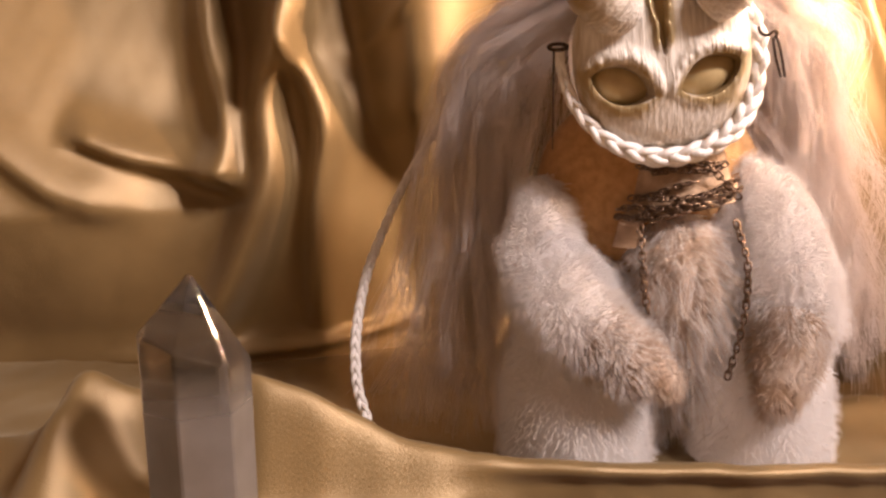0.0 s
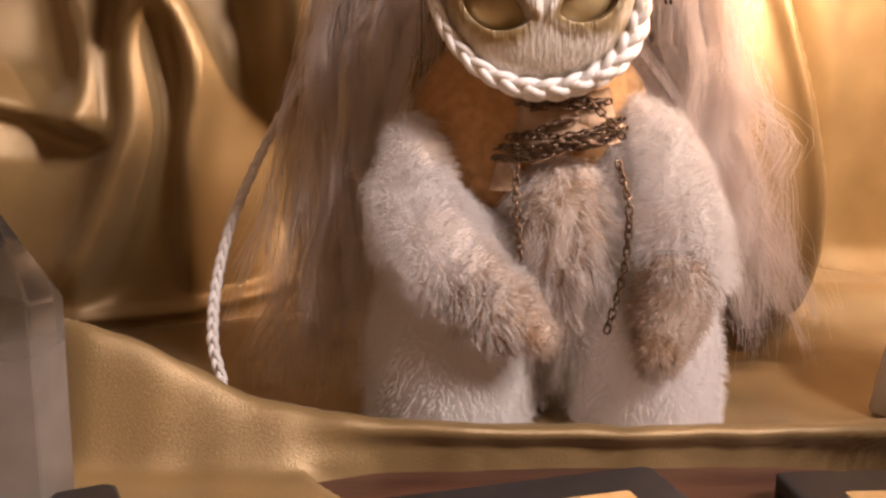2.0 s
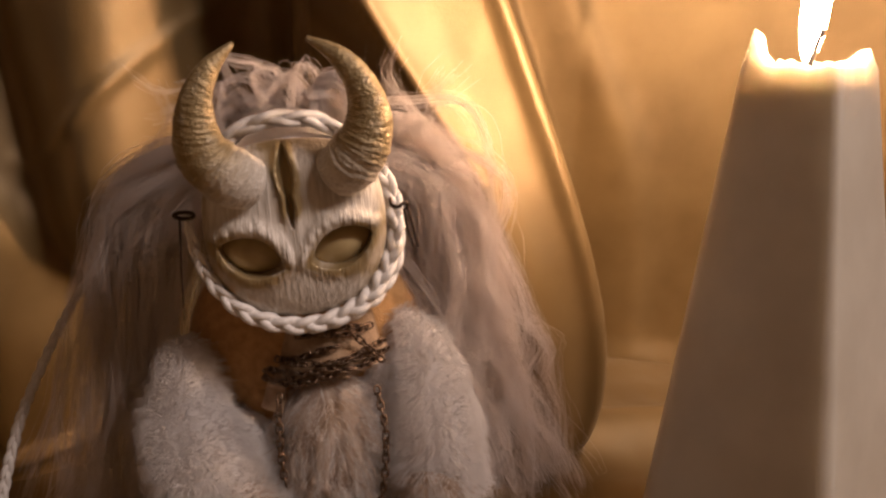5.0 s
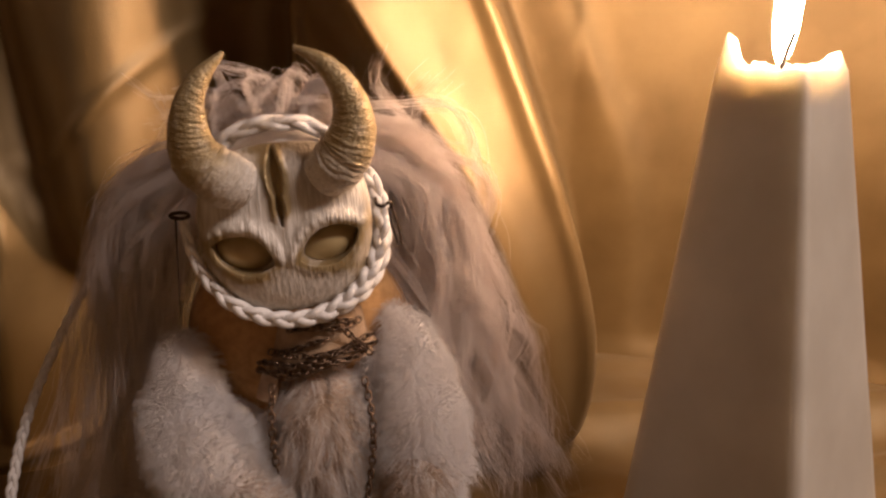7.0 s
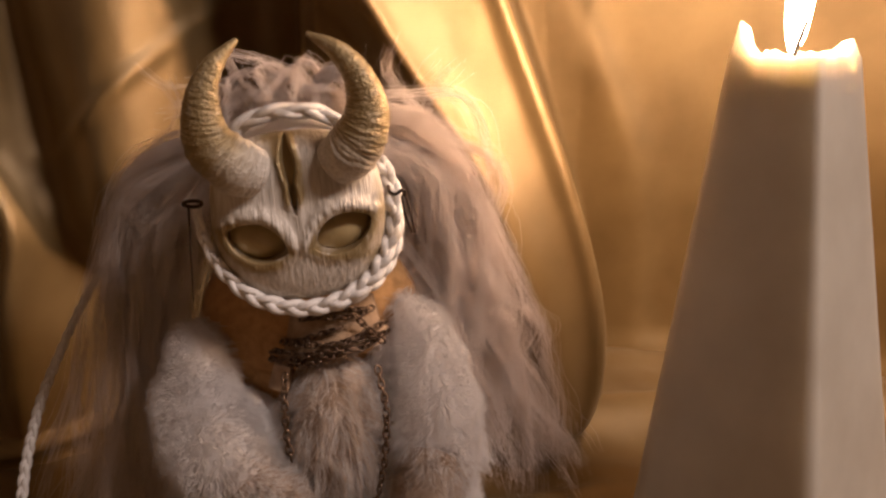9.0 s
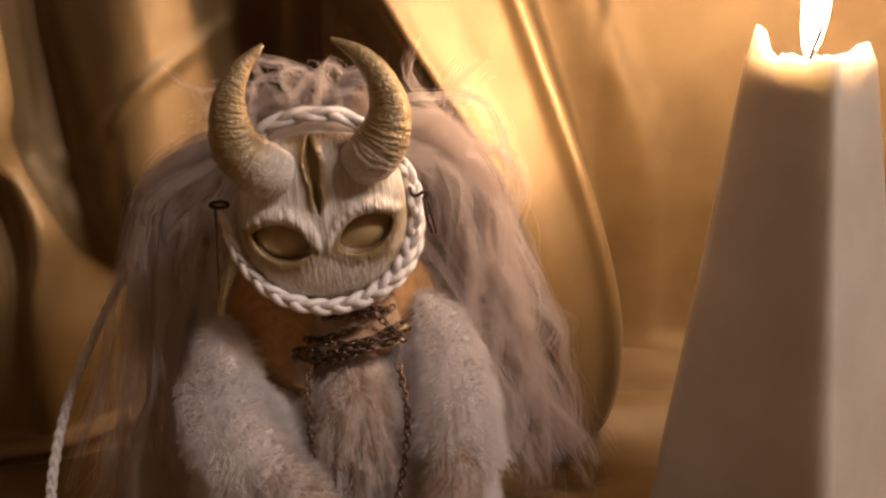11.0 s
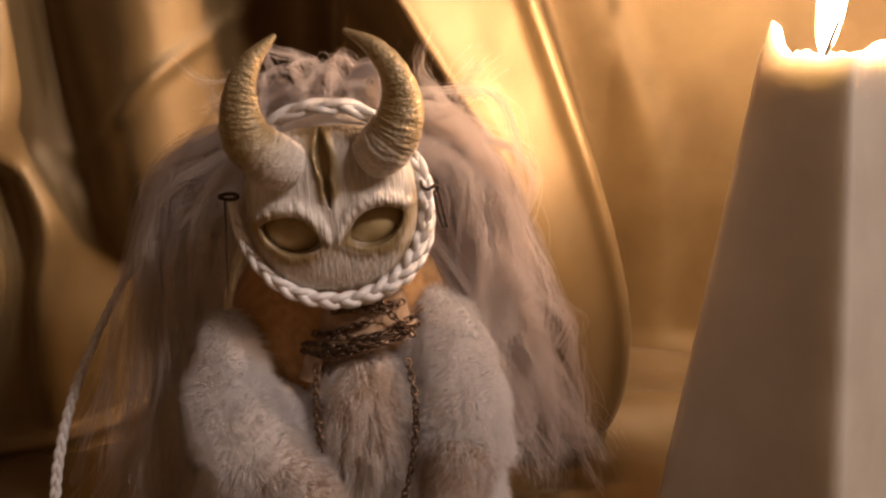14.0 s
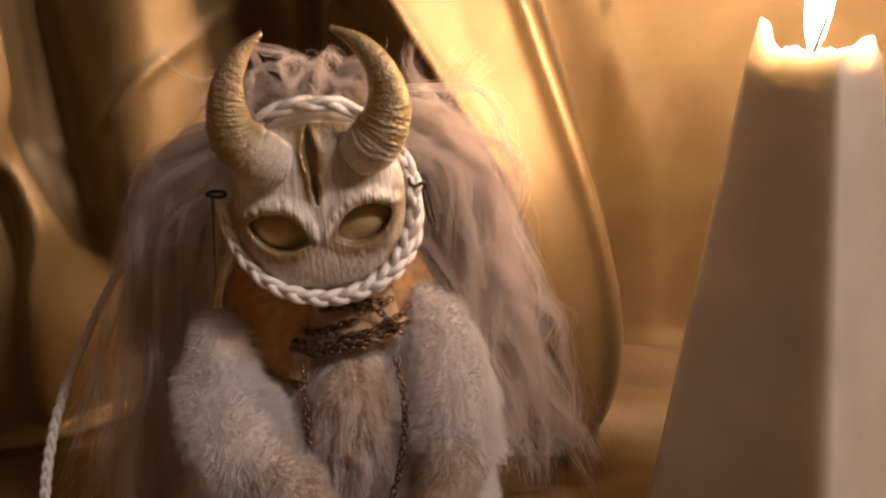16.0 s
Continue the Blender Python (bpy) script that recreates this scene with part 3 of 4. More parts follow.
def locks(count, roots, mids, ends, spread_mid, spread_end, seed, wav=0.0025, steps=18, waves=(2.0, 4.0)):
    """Hair from a row of roots over a row of bulges to a row of ends, drawn together in wavy locks."""
    r = np.random.default_rng(seed)
    lines = []
    tufts = r.random(max(6, count // 30))
    for _ in range(count):
        k = int(r.integers(len(tufts)))
        f = np.clip(tufts[k] + 0.014 * r.normal(), 0, 1)
        g = np.random.default_rng(seed * 977 + k)
        pick = lambda row: np.array([np.interp(f, np.linspace(0, 1, len(row)), [p[a] for p in row]) for a in range(3)])
        stray = 2.6 if r.random() < 0.14 else 1.0
        m = pick(mids) + spread_mid * (1.0 * g.normal(size=3) + 0.20 * stray * r.normal(size=3))
        e = pick(ends) + spread_end * (1.1 * g.normal(size=3) + 0.20 * stray * r.normal(size=3))
        e[2] = max(e[2], 0.006)
        root = pick(roots) + 0.002 * r.normal(size=3)
        c = spline([root, root * 0.45 + m * 0.55 + np.array((0, 0, 0.006)), m, m * 0.5 + e * 0.5 + 0.003 * g.normal(size=3), e], steps)
        s = np.linspace(0, 1, steps)
        w, ph = g.uniform(*waves), g.uniform(0, 6.3)
        c += (wav * s * np.sin(6.28 * w * s + ph + 0.3 * r.normal()))[:, None] * np.array((1, 0.4, 0.1))
        c += (wav * 0.6 * s * np.cos(6.28 * (w + 0.4) * s + ph))[:, None] * np.array((0.2, 1.0, 0.1))
        lines.append(c)
    return np.array(lines)


def lock(name, lines, r0, r1, label=""):
    g = strands(Geo(), lines - np.array(wig.location), r0, r1)
    return part(name, g, HAIR, wig, label)


TOP = [(0.047, 0.300, 0.150), (0.058, 0.302, 0.164), (0.071, 0.303, 0.168), (0.086, 0.302, 0.164), (0.096, 0.300, 0.150)]
lock("side_hair", locks(1700, TOP[:3], [(0.027, 0.308, 0.120), (0.016, 0.318, 0.130), (0.008, 0.328, 0.134)],
                        [(0.026, 0.304, 0.020), (0.008, 0.310, 0.018), (-0.012, 0.322, 0.018)], 0.006, 0.010, 3, 0.0030), 0.00006, 0.00003)
lock("side_hair", locks(1700, TOP[2:], [(0.116, 0.318, 0.152), (0.124, 0.314, 0.137), (0.114, 0.308, 0.124)],
                        [(0.164, 0.328, 0.030), (0.148, 0.322, 0.034), (0.128, 0.310, 0.048)], 0.0075, 0.009, 4, 0.0065, 26, waves=(1.6, 3.2)), 0.00008, 0.00003)
lock("back_hair", locks(900, TOP, [(0.020, 0.330, 0.120), (0.072, 0.338, 0.140), (0.112, 0.334, 0.120)],
                        [(0.000, 0.330, 0.020), (0.070, 0.335, 0.020), (0.135, 0.334, 0.030)], 0.005, 0.010, 5), 0.00012, 0.00007)
lock("crown_hair", locks(420, TOP[1:4], [(0.047, 0.300, 0.170), (0.056, 0.299, 0.176), (0.066, 0.299, 0.177), (0.078, 0.300, 0.172)],
                         [(0.040, 0.296, 0.160), (0.050, 0.292, 0.168), (0.062, 0.291, 0.171), (0.078, 0.292, 0.169)], 0.0040, 0.004, 6, 0.0008, 14, (0.5, 1.4)), 0.00007, 0.00004)
lock("wisp", locks(70, TOP[:2], [(0.034, 0.312, 0.166), (0.040, 0.310, 0.172)],
                   [(0.014, 0.314, 0.156), (0.030, 0.312, 0.178)], 0.005, 0.007, 9, 0.0016, 14, (0.5, 1.5)), 0.00007, 0.00003, "stray white wisp at the crown")
loop = np.linspace(-0.6, 4.9, 24)
curl = np.stack([np.stack([0.0830 + 0.0055 * np.cos(loop) + 0.0013 * rng.normal(), 0.2955 + 0.001 * loop + 0.0006 * rng.normal() + 0 * loop,
                           0.1730 + 0.0055 * np.sin(loop) + 0.0013 * rng.normal()], 1) for _ in range(240)])
lock("curl", curl, 0.00012, 0.00008, "loose white curl on the crown")
lock("side_hair", locks(360, TOP[3:], [(0.118, 0.310, 0.142), (0.122, 0.306, 0.128)],
                        [(0.150, 0.312, 0.085), (0.140, 0.306, 0.070)], 0.006, 0.009, 11, 0.0075, 26, waves=(2.0, 3.6)), 0.00010, 0.00005, "loose wavy white lock")
lock("fly_away_hair", locks(190, TOP[3:], [(0.106, 0.312, 0.160), (0.114, 0.314, 0.157)],
                            [(0.108, 0.314, 0.180), (0.132, 0.318, 0.152)], 0.006, 0.010, 7, 0.003, 14), 0.00008, 0.00003)


# ---- braids ----
def plait(label, points, width, pitch, n=120, thin=None):
    """A three-strand braid along a curve."""
    line = spline(points, n)
    step = np.r_[0, np.cumsum(np.linalg.norm(np.diff(line, axis=0), axis=1))]
    t, a, b = frames(line)
    # across: in the picture plane of the wearer; deep: towards the viewer
    deep = np.tile(np.array((0.0, -1.0, 0.0)), (n, 1))
    deep -= t * (deep * t).sum(1)[:, None]
    deep /= np.linalg.norm(deep, axis=1)[:, None]
    across = np.cross(t, deep)
    scale = np.ones(n) if thin is None else np.interp(np.linspace(0, 1, n), np.linspace(0, 1, len(thin)), thin)
    ob = thing("braid", label, "braid", tuple(line[0]))
    for k in range(3):
        ph = 2 * np.pi * step / pitch + k * 2 * np.pi / 3
        c = line + (width * 0.30 * scale * np.sin(ph))[:, None] * across + (width * 0.20 * scale * np.sin(2 * ph))[:, None] * deep
        part("strand", tube(Geo(), c - line[0], width * 0.29 * scale * (1 + 0.06 * np.sin(2.1 * ph + k)), 8), BRAID, ob)
    return ob


plait("thin white braid hanging down to the satin", [(0.0180, 0.3350, 0.1360), (0.0025, 0.3431, 0.1175), (-0.0125, 0.3411, 0.0955), (-0.0247, 0.3344, 0.0696), (-0.0300, 0.3286, 0.0541), (-0.0321, 0.3168, 0.0368), (-0.0303, 0.3038, 0.0229), (-0.0264, 0.2963, 0.0143), (-0.0244, 0.2939, 0.0098)], 0.0034, 0.0150, 220, [0.6, 0.75, 0.9, 1, 1.05, 1, 0.7])

# ---- mask ----
MO, MROLL = Vector((0.0700, 0.278, 0.1358)), radians(-4.5)
mask = thing("horned_mask", "white wood-grained mask with gilded horns and slit eyes", "mask", MO)
mask.rotation_euler = (0, MROLL, 0)


def almond(u, v, cx, cy, half, high, ang):
    """Signed measure of an almond shape: below 1 inside."""
    ca, sa = math.cos(ang), math.sin(ang)
    a, b = (u - cx) * ca + (v - cy) * sa, -(u - cx) * sa + (v - cy) * ca
    return np.abs(a / half) ** 1.9 + np.abs(b / high) ** 1.35, a / half, b / high


EYES = ((-13.3, -7.2, radians(-21)), (12.9, -6.4, radians(22)))


def mask_face():
    rings, sect = 150, 540
    th = np.linspace(0, 2 * np.pi, sect, endpoint=False)
    up = np.sin(th) > 0
    p = np.where(up, 2.7, 2.3)
    rad = (np.abs(np.cos(th) / 26.8) ** p + np.abs(np.sin(th) / np.where(up, 25.5, 27.4)) ** p) ** (-1 / p)
    rr = np.linspace(0.0, 1.0, rings) ** 0.85
    u, v = rr[:, None] * rad * np.cos(th), rr[:, None] * rad * np.sin(th)
    q = rr[:, None] * np.ones(sect)
    w = 8.0 * np.clip(1 - q**3.4, 0, 1) ** 0.6 - 0.6
    gold = 0.23 + 0.18 * wave(u * 0.3, v * 0.2, 31) + 0.22 * smooth(12, 24, np.abs(u)) * smooth(6, -4, v)
    # long grain that runs down the face
    grain = np.sin(u * 8.2 + 2.2 * wave(u * 0.6, v * 0.09, 32)) * 0.45 + 0.9 * wave(u * 3.6, v * 0.10, 33)
    w = w + 0.045 * grain
    gold = gold + 0.12 * np.clip(-grain, 0, 1)
    # nose ridge and cheeks
    w += 0.7 * np.exp(-((u - 0.5 - 0.02 * v) / 2.0) ** 2) * smooth(-20, -6, v) * smooth(14, 4, v)
    for cx, cy, ang in EYES:
        e, a, b = almond(u, v, cx, cy, 9.5, 5.7, ang)
        lid, la, lb = almond(u, v, cx, cy + 0.5, 12.0, 8.2, ang)
        rim = np.exp(-((lid - 0.95) / 0.42) ** 2)
        upper = smooth(-0.1, 0.3, lb)
        w += (1.0 + 1.1 * upper) * rim * smooth(0.85, 1.1, e) * (1 + 0.12 * wave(u * 2.6, v * 0.3, 36) + 0.10 * wave(u * 1.1, v * 1.1, 38, 2))
        w -= 6.5 * smooth(1.08, 0.86, e)
        gold += 0.7 * np.exp(-((e - 1.15) / 0.30) ** 2) * (0.8 + 0.5 * wave(u * 0.5, v * 0.5, 37)) + 0.30 * (1 - upper) * rim
        gold += 0.35 * np.exp(-((u - cx) / 9) ** 2 - ((v - cy + 8) / 2.0) ** 2)
    # upright slit in the brow
    c = -1.2 + 0.05 * (13 - v)
    half = np.interp(v, [1, 6, 10, 13, 17, 21, 25], [0.5, 1.0, 0.75, 1.6, 1.9, 1.1, 0.3])
    d = np.abs(u - c) / half
    inside = smooth(1.25, 0.7, d) * smooth(0, 3, v) * smooth(26, 22, v)
    w -= 3.0 * inside
    rim = np.exp(-((np.abs(u - c) - half - 1.0) / 0.9) ** 2) * smooth(1, 5, v) * smooth(27, 23, v)
    w += 0.9 * rim * (1 + 0.5 * wave(u * 0.8, v * 0.35, 34))
    gold += 0.55 * inside + 0.6 * rim + 0.45 * np.exp(-((u - c) / 5.5) ** 2) * smooth(2, 8, v)
    gold += 0.25 * np.exp(-((q - 0.97) / 0.05) ** 2)
    grid = np.dstack([u, -w, v]) / 1000.0
    edge = np.dstack([u[-1:], np.full((1, sect), 3.0), v[-1:]]) / 1000.0
    grid = np.concatenate([grid, edge])
    gold = np.concatenate([gold, gold[-1:]])
    n = sect
    f = [(k * n + i, (k + 1) * n + i, (k + 1) * n + (i + 1) % n, k * n + (i + 1) % n) for k in range(rings) for i in range(n)]
    return Geo().add(grid, f), np.clip(gold, 0, 1)


geo, gold = mask_face()
face = part("face", geo, MASK, mask)
gild(face, gold)
for cx, cy, ang in EYES:
    g = Geo()
    ball(g, (0, 0, 0), (0.0106, 0.0080, 0.0068))
    eye = part("eye", g, EYE, mask, "glossy amber resin eye")
    eye.location = (cx / 1000, 0.0040, cy / 1000)
    eye.rotation_euler = (0, -ang, 0)


def horn(points, radii, seed):
    n, sides = 240, 56
    line = spline(np.array([(u, -w, v) for u, v, w in points]) / 1000.0, n)
    r = np.interp(np.linspace(0, 1, n), np.linspace(0, 1, len(radii)), radii) / 1000.0
    t, a, b = frames(line)
    ang = np.linspace(0, 2 * np.pi, sides, endpoint=False)
    s = np.linspace(0, 1, n)[:, None]
    ripple = np.sin(s * 150 + 3.0 * np.sin(ang * 2 + seed) + 5.0 * wave(s * 14, ang * 1.0, 40 + seed))
    rr = r[:, None] * (1 + 0.010 * ripple + 0.022 * wave(s * 40, ang * 3 + seed, 42, 3) + 0.026 * wave(s * 130, ang * 3.5 + seed, 47, 2))
    v = line[:, None] + rr[..., None] * (np.cos(ang)[None, :, None] * a[:, None] + np.sin(ang)[None, :, None] * b[:, None])
    f = [(i * sides + j, i * sides + (j + 1) % sides, (i + 1) * sides + (j + 1) % sides, (i + 1) * sides + j) for i in range(n - 1) for j in range(sides)]
    f += [tuple((n - 1) * sides + j for j in range(sides))]
    ob = part("horn", Geo().add(v, f), HORN, mask, "ridged horn fading from white to gilded tip")
    gild(ob, np.clip(0.05 + 0.95 * smooth(-0.10, 0.46, s) + 0.25 * wave(s * 30, ang * 4, 44) * smooth(0.1, 0.5, s), 0, 1))
    return ob


horn([(-11.5, 14.0, 4), (-16.5, 17.0, 8), (-22.0, 23.0, 10.5), (-23.6, 30.4, 12), (-22.4, 39, 13), (-18.4, 46.5, 12.5), (-11.4, 53.0, 11)], [7.5, 8.6, 7.8, 6.2, 4.5, 3.0, 0.7], 1)
horn([(13.5, 15.0, 4), (18.0, 18.5, 8), (22.0, 24.6, 10.5), (23.6, 31.9, 12), (21.8, 40.2, 13), (16.4, 47.8, 12.5), (8.4, 53.2, 11)], [7.5, 8.4, 7.8, 6.2, 4.5, 3.0, 0.7], 5)

plait("white braid looped under the chin of the mask", [(0.0386, 0.280, 0.1397), (0.0406, 0.279, 0.1292), (0.0456, 0.277, 0.1192), (0.0546, 0.275, 0.1107), (0.0676, 0.2745, 0.1064),
                                         (0.0816, 0.275, 0.1082), (0.0926, 0.277, 0.1157), (0.0986, 0.279, 0.1282), (0.0996, 0.281, 0.1412), (0.0956, 0.283, 0.1522)], 0.0048, 0.0200, 260,
                                 [0.55, 0.7, 0.85, 1, 1, 1.05, 1.05, 1, 0.9])
plait("second white braid looped behind the chin", [(0.0480, 0.283, 0.1160), (0.0560, 0.281, 0.1095), (0.0680, 0.279, 0.1050), (0.0810, 0.279, 0.1062), (0.0930, 0.281, 0.1125), (0.1000, 0.284, 0.1230), (0.1015, 0.287, 0.1360)], 0.0044, 0.0200, 200,
      [0.5, 0.9, 1, 1, 1, 0.8])
plait("white braid laid across the brow behind the mask", [(0.0456, 0.289, 0.1552), (0.0506, 0.288, 0.1607), (0.0586, 0.287, 0.1652), (0.0686, 0.287, 0.1668), (0.0786, 0.288, 0.1655), (0.0866, 0.289, 0.1602)], 0.0048, 0.031, 160)

# ---- pins that hold the mask ----
pin_a = thing("hairpin", "blackened steel pin with a round head in the braid", "pin", (0.0383, 0.2765, 0.1395))
ring = [(0.0028 * math.cos(a), 0.0004 * math.sin(2 * a), 0.0009 * math.sin(a)) for a in np.linspace(0, 2 * np.pi, 24)]
part("loop", tube(Geo(), ring, 0.0006, 8), PIN, pin_a)
part("needle", tube(Geo(), [(-0.0012, 0, -0.0005), (-0.0013, 0, -0.014), (-0.0014, 0.0004, -0.031)], [0.00035, 0.0003, 0.00015], 8), PIN, pin_a)
pin_b = thing("clasp", "dark metal hook clasp hanging from the braid", "clasp", (0.1020, 0.2745, 0.1420))
part("hook", tube(Geo(), spline([(-0.0044, 0.001, 0.0022), (-0.0040, -0.0005, 0.0004), (-0.0022, -0.001, -0.0002), (-0.0002, -0.001, 0.0010), (0.0008, 0, 0.0002), (0.0004, 0, -0.0012)], 30), 0.00055, 8), PIN, pin_b)
bar = Geo()
for off in (-0.0006, 0.0006):
    tube(bar, spline([(0.0003 + off, 0, -0.0008), (0.0014 + off * 1.5, -0.0004, -0.006), (0.0032 + off, 0, -0.0125)], 14), 0.00042, 8)
part("bar", bar, PIN, pin_b, "flat split bar of dark metal")

# ---- collar and chains ----
collar = thing("collar", "raw leather collar bound with dark chain", "collar", (0.0795, 0.2965, 0.09))


def band(z0, z1, r0, r1, a0, a1, tilt, thick=0.0012, rows=6, cols=26):
    g = Geo()
    for off in (0, thick):
        grid = np.zeros((rows, cols, 3))
        for i, s in enumerate(np.linspace(0, 1, rows)):
            for j, a in enumerate(np.linspace(radians(a0), radians(a1), cols)):
                r = r0 + (r1 - r0) * s - off
                x = r * math.sin(a)
                grid[i, j] = (x, -r * math.cos(a) * 0.85, z0 + (z1 - z0) * s + tilt * x)
        sheet(g, grid)
    n = rows * cols
    e = [j for j in range(cols)] + [i * cols + cols - 1 for i in range(1, rows)] + [(rows - 1) * cols + j for j in range(cols - 2, -1, -1)] + [i * cols for i in range(rows - 2, 0, -1)]
    g.f += [(e[k], e[(k + 1) % len(e)], e[(k + 1) % len(e)] + n, e[k] + n) for k in range(len(e))]
    g.m += [0] * len(e)
    return g


part("neck_band", band(0.0145, -0.002, 0.0160, 0.0206, -56, 58, 0.16), LEATHER, collar)
part("lower_strap", band(0.0025, -0.0010, 0.0195, 0.0212, -66, 60, 0.32), LEATHER, collar)
part("tab", band(-0.004, -0.0120, 0.0215, 0.0240, -66, -40, 0.1), LEATHER, collar, "curled leather tab")


def link_mesh():
    line = []
    for k in range(12):
        a = 2 * math.pi * k / 12
        line.append((0.00100 * math.cos(a), 0, 0.00100 * math.sin(a) + (0.00055 if math.sin(a) > 0 else -0.00055)))
    line = np.array(line)
    g, n, m = Geo(), 12, 4
    cen = line.mean(0)
    v = []
    for p in line:
        o = (p - cen) / np.linalg.norm(p - cen)
        for j in range(m):
            b = 2 * math.pi * j / m + 0.785
            v.append(p + 0.00042 * (math.cos(b) * o + math.sin(b) * np.array((0, 1, 0))))
    f = [(i * m + j, ((i + 1) % n) * m + j, ((i + 1) % n) * m + (j + 1) % m, i * m + (j + 1) % m) for i in range(n) for j in range(m)]
    return g.add(v, f).mesh("link", [IRON])


LINK = link_mesh()


def chain(points, label, jitter=0.10, seed=0):
    """A chain of oval links along a curve, each link a quarter turn from the last."""
    r = np.random.default_rng(seed)
    line = spline(points, 400)
    step = np.r_[0, np.cumsum(np.linalg.norm(np.diff(line, axis=0), axis=1))]
    ob = thing("chain", label, "chain", tuple(line[0]), group="dark chains of the doll")
    pitch = 0.0023
    for k in range(int(step[-1] / pitch)):
        p = np.array([np.interp(k * pitch, step, line[:, a]) for a in range(3)])
        q = np.array([np.interp(k * pitch + 0.0006, step, line[:, a]) for a in range(3)])
        way = Vector(q - p).normalized()
        m = way.to_track_quat("Z", "Y").to_matrix().to_4x4()
        turn = Matrix.Rotation((k % 2) * math.pi / 2 + 0.5 + jitter * 3 * r.normal(), 4, "Z")
        o = new("link", LINK)
        o.parent = ob
        o.matrix_local = Matrix.Translation(Vector(p) - Vector(line[0])) @ m @ turn


def arc(z, r, a0, a1, tilt, wob=0.0, seed=0):
    pts = []
    for a in np.linspace(radians(a0), radians(a1), 9):
        x = r * math.sin(a)
        pts.append((0.0795 + x, 0.2965 - r * math.cos(a) * 0.85 - 0.0004, z + tilt * x + wob * math.sin(a * 5 + seed)))
    return pts


WRAP = "dark bronze chain wound round the leather collar"
chain(arc(0.1026, 0.0172, -52, 50, 0.06, 0.0006, 1), WRAP, seed=1)
chain(arc(0.1012, 0.0184, -30, 52, 0.10, 0.0007, 3), WRAP, seed=2)
chain(arc(0.0968, 0.0194, -56, 12, 0.30, 0.0005, 2), WRAP, seed=3)
chain(arc(0.0936, 0.0214, -30, 62, 0.20, 0.0007, 4), WRAP, seed=4)
chain(arc(0.0918, 0.0222, -62, 62, 0.20, 0.0009, 6), WRAP, seed=5)
chain(arc(0.0904, 0.0226, -60, 48, 0.20, 0.0011, 9), WRAP, seed=9)
chain(arc(0.0890, 0.0224, -64, 30, 0.20, 0.0008, 7), WRAP, seed=6)
chain([(0.0870, 0.2790, 0.1015), (0.0920, 0.2790, 0.0965), (0.0975, 0.2805, 0.0905)], WRAP, seed=10)
chain([(0.0640, 0.2740, 0.0840), (0.0640, 0.2690, 0.0750), (0.0645, 0.2675, 0.0660), (0.0662, 0.2655, 0.0560)], "dark bronze chain hanging over the chest fur", seed=7)
chain([(0.0935, 0.2740, 0.0850), (0.0955, 0.2680, 0.0740), (0.0950, 0.2660, 0.0600), (0.0930, 0.2660, 0.0480), (0.0900, 0.2665, 0.0360)], "dark bronze chain hanging over the chest fur", seed=8)


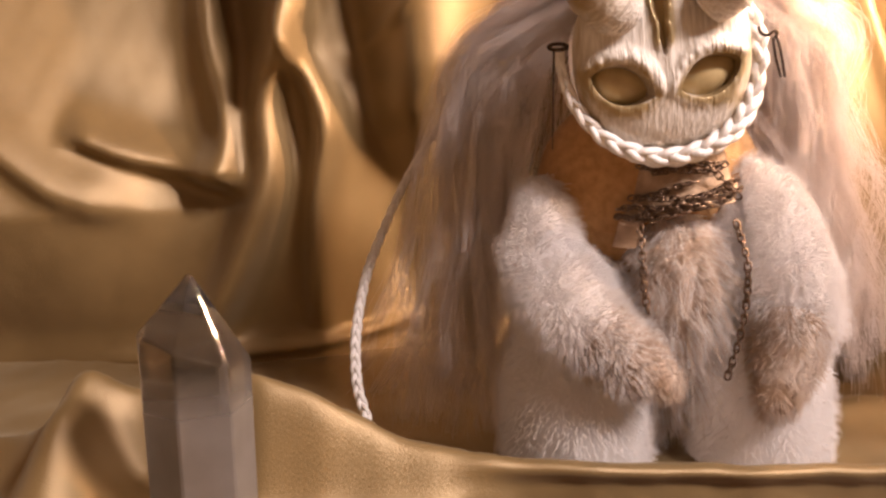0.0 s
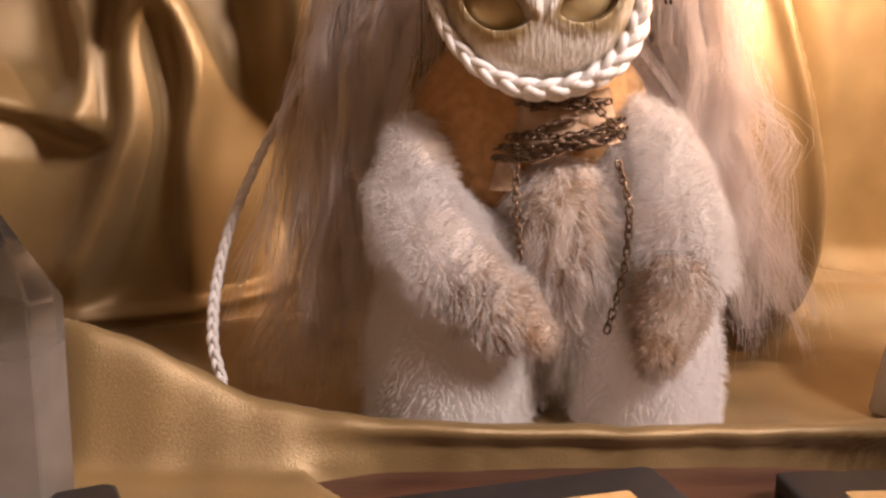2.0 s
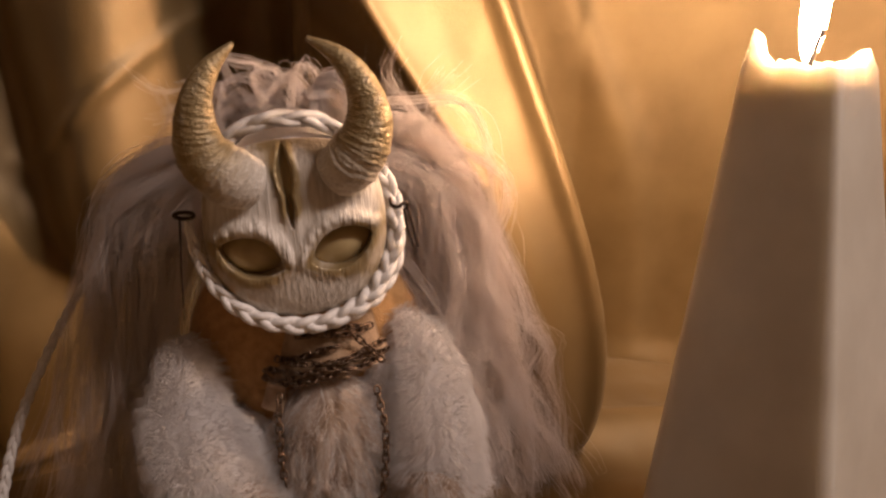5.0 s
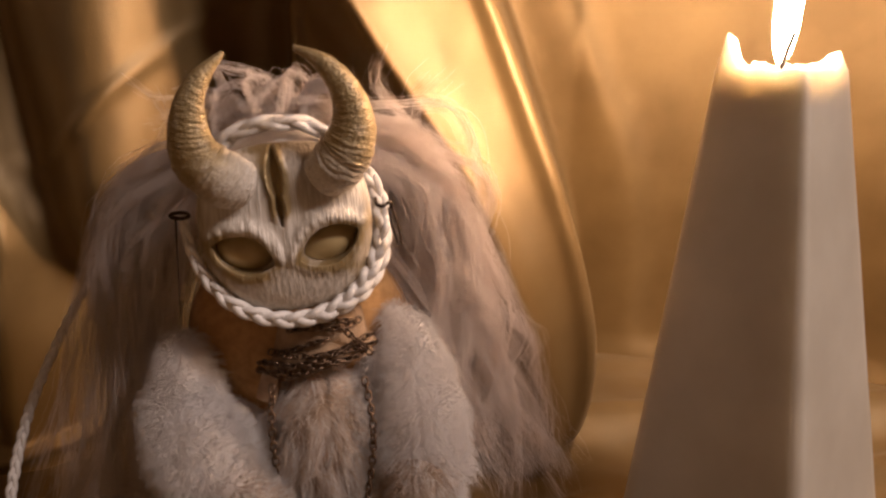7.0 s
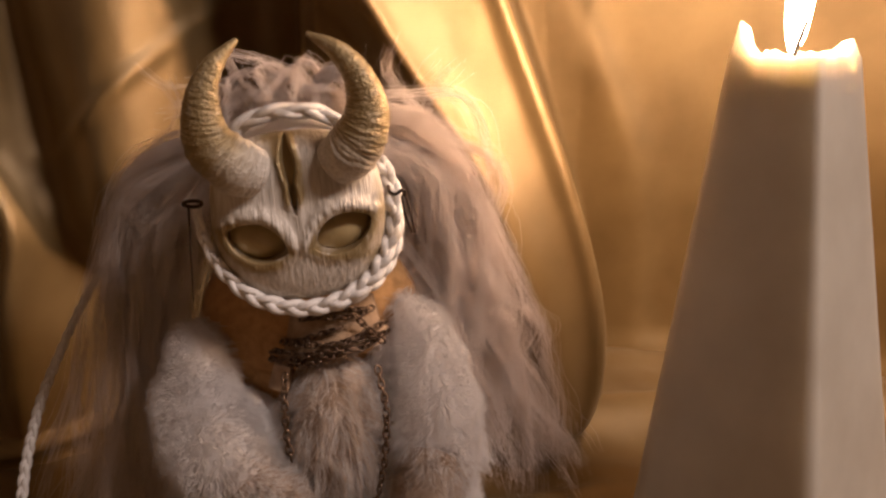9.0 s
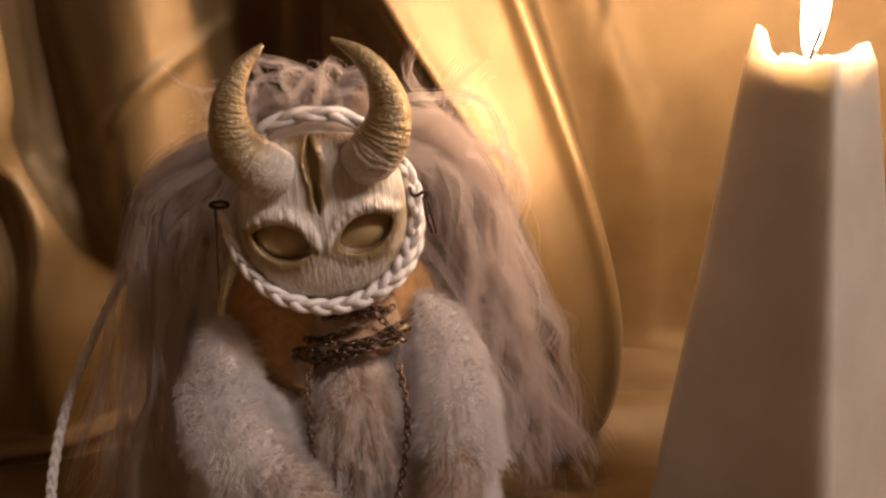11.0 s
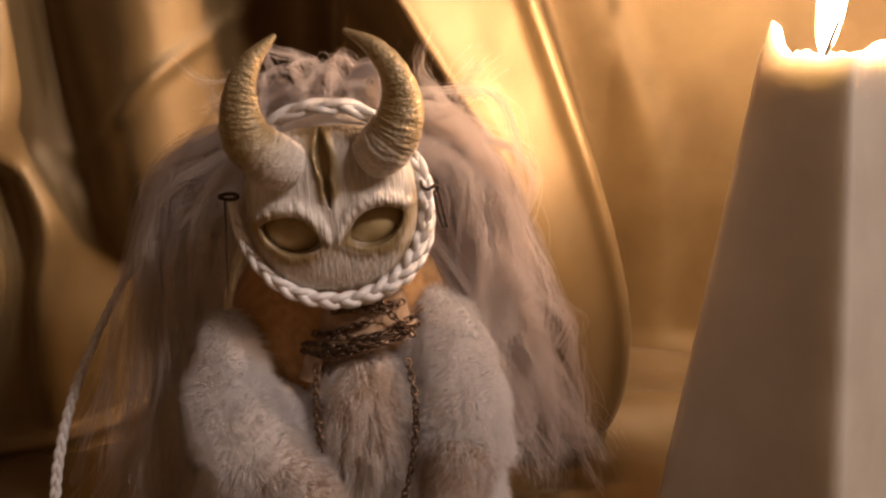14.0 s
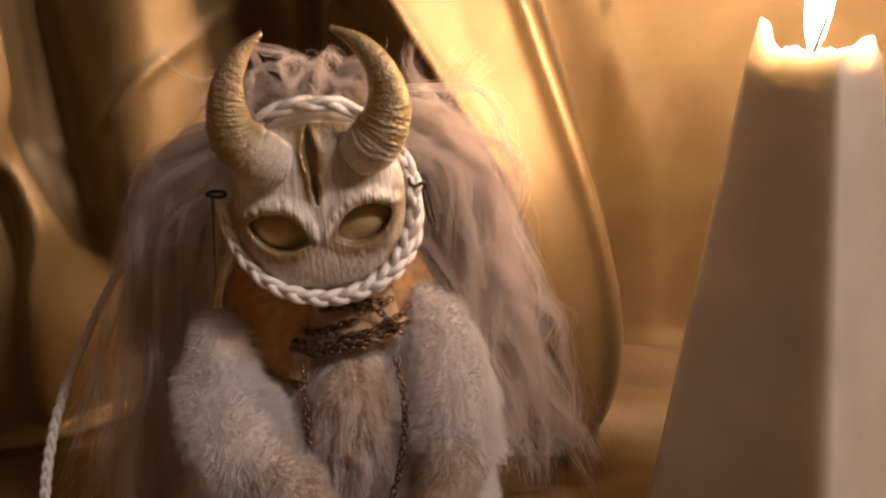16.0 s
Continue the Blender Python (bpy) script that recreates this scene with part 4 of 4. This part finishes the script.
# ---- quartz point ----
def quartz():
    g, ang, r = Geo(), [radians(a) for a in (-150, -95, -35, 25, 85, 150)], [0.0150, 0.0138, 0.0148, 0.0155, 0.0138, 0.0152]
    shoulder = [0.0630, 0.0600, 0.0545, 0.0530, 0.0600, 0.0650]
    tip = (0.0010, -0.002, 0.0785)
    v = [(0.96 * q * math.cos(a), 0.96 * q * math.sin(a), 0.0) for a, q in zip(ang, r)]
    v += [(q * 0.98 * math.cos(a), q * 0.98 * math.sin(a), z) for a, q, z in zip(ang, r, shoulder)] + [tip]
    f = [(k, (k + 1) % 6, 6 + (k + 1) % 6, 6 + k) for k in range(6)] + [(6 + k, 6 + (k + 1) % 6, 12) for k in range(6)] + [(5, 4, 3, 2, 1, 0)]
    bm = bmesh.new()
    vs = [bm.verts.new(p) for p in v]
    for q in f:
        bm.faces.new([vs[i] for i in q])
    bmesh.ops.bevel(bm, geom=bm.edges[:], offset=0.0005, segments=1, affect="EDGES")
    me = bpy.data.meshes.new("quartz_point")
    bm.to_mesh(me)
    bm.free()
    me.materials.append(QUARTZ)
    return me


crystal = new("quartz_point", quartz())
crystal.location, crystal.scale = (-0.0632, 0.2285, 0.0005), (1.0, 1.0, 1.035)
tagged(crystal, "cloudy quartz crystal point standing on the satin", "crystal")


# ---- black framed cards ----
def framed_card(corner, turn, w, d, label, lines=True):
    ob = thing("framed_card", label, "picture frame", (*corner, 0.0003), group="black framed cards on the satin")
    ob.rotation_euler = (0, 0, radians(turn))
    g, b, h = Geo(), 0.0125, 0.0082
    slab(g, w, d, h, 0.003)
    part("frame", g, BLACK, ob)
    card = slab(Geo(), w - 2 * b, d - 2 * b, 0.0006, 0.0008)
    c = part("card", card, KRAFT, ob, "tan kraft card with thin ink lines")
    c.location = (b, b, h - 0.0001)
    if lines:
        for k in range(4):
            g = Geo()
            box(g, (0, 0, 0), (0.0004, 0.020 - 0.002 * k, 0.0001))
            o = part("ink_line", g, INK, c)
            o.location = (w - 2 * b - 0.010 - 0.0022 * k, d - 2 * b - 0.0215, 0.00062)
            o.rotation_euler = (0, 0, radians(14))
    return ob


def far_corner(x, y, turn, w, d):
    """The near corner of a card whose far right corner lies at x, y."""
    a = radians(turn)
    return (x - w * math.cos(a) + d * math.sin(a), y - w * math.sin(a) - d * math.cos(a))


framed_card(far_corner(0.0985, 0.2430, 15, 0.088, 0.11), 15, 0.088, 0.11, "black framed kraft card lying flat on the satin")
framed_card(far_corner(-0.0390, 0.2330, 26, 0.088, 0.11), 26, 0.088, 0.11, "black framed card lying near the quartz point")
framed_card(far_corner(0.2180, 0.2420, 2, 0.088, 0.11), 2, 0.088, 0.11, "black framed kraft card lying before the candle")
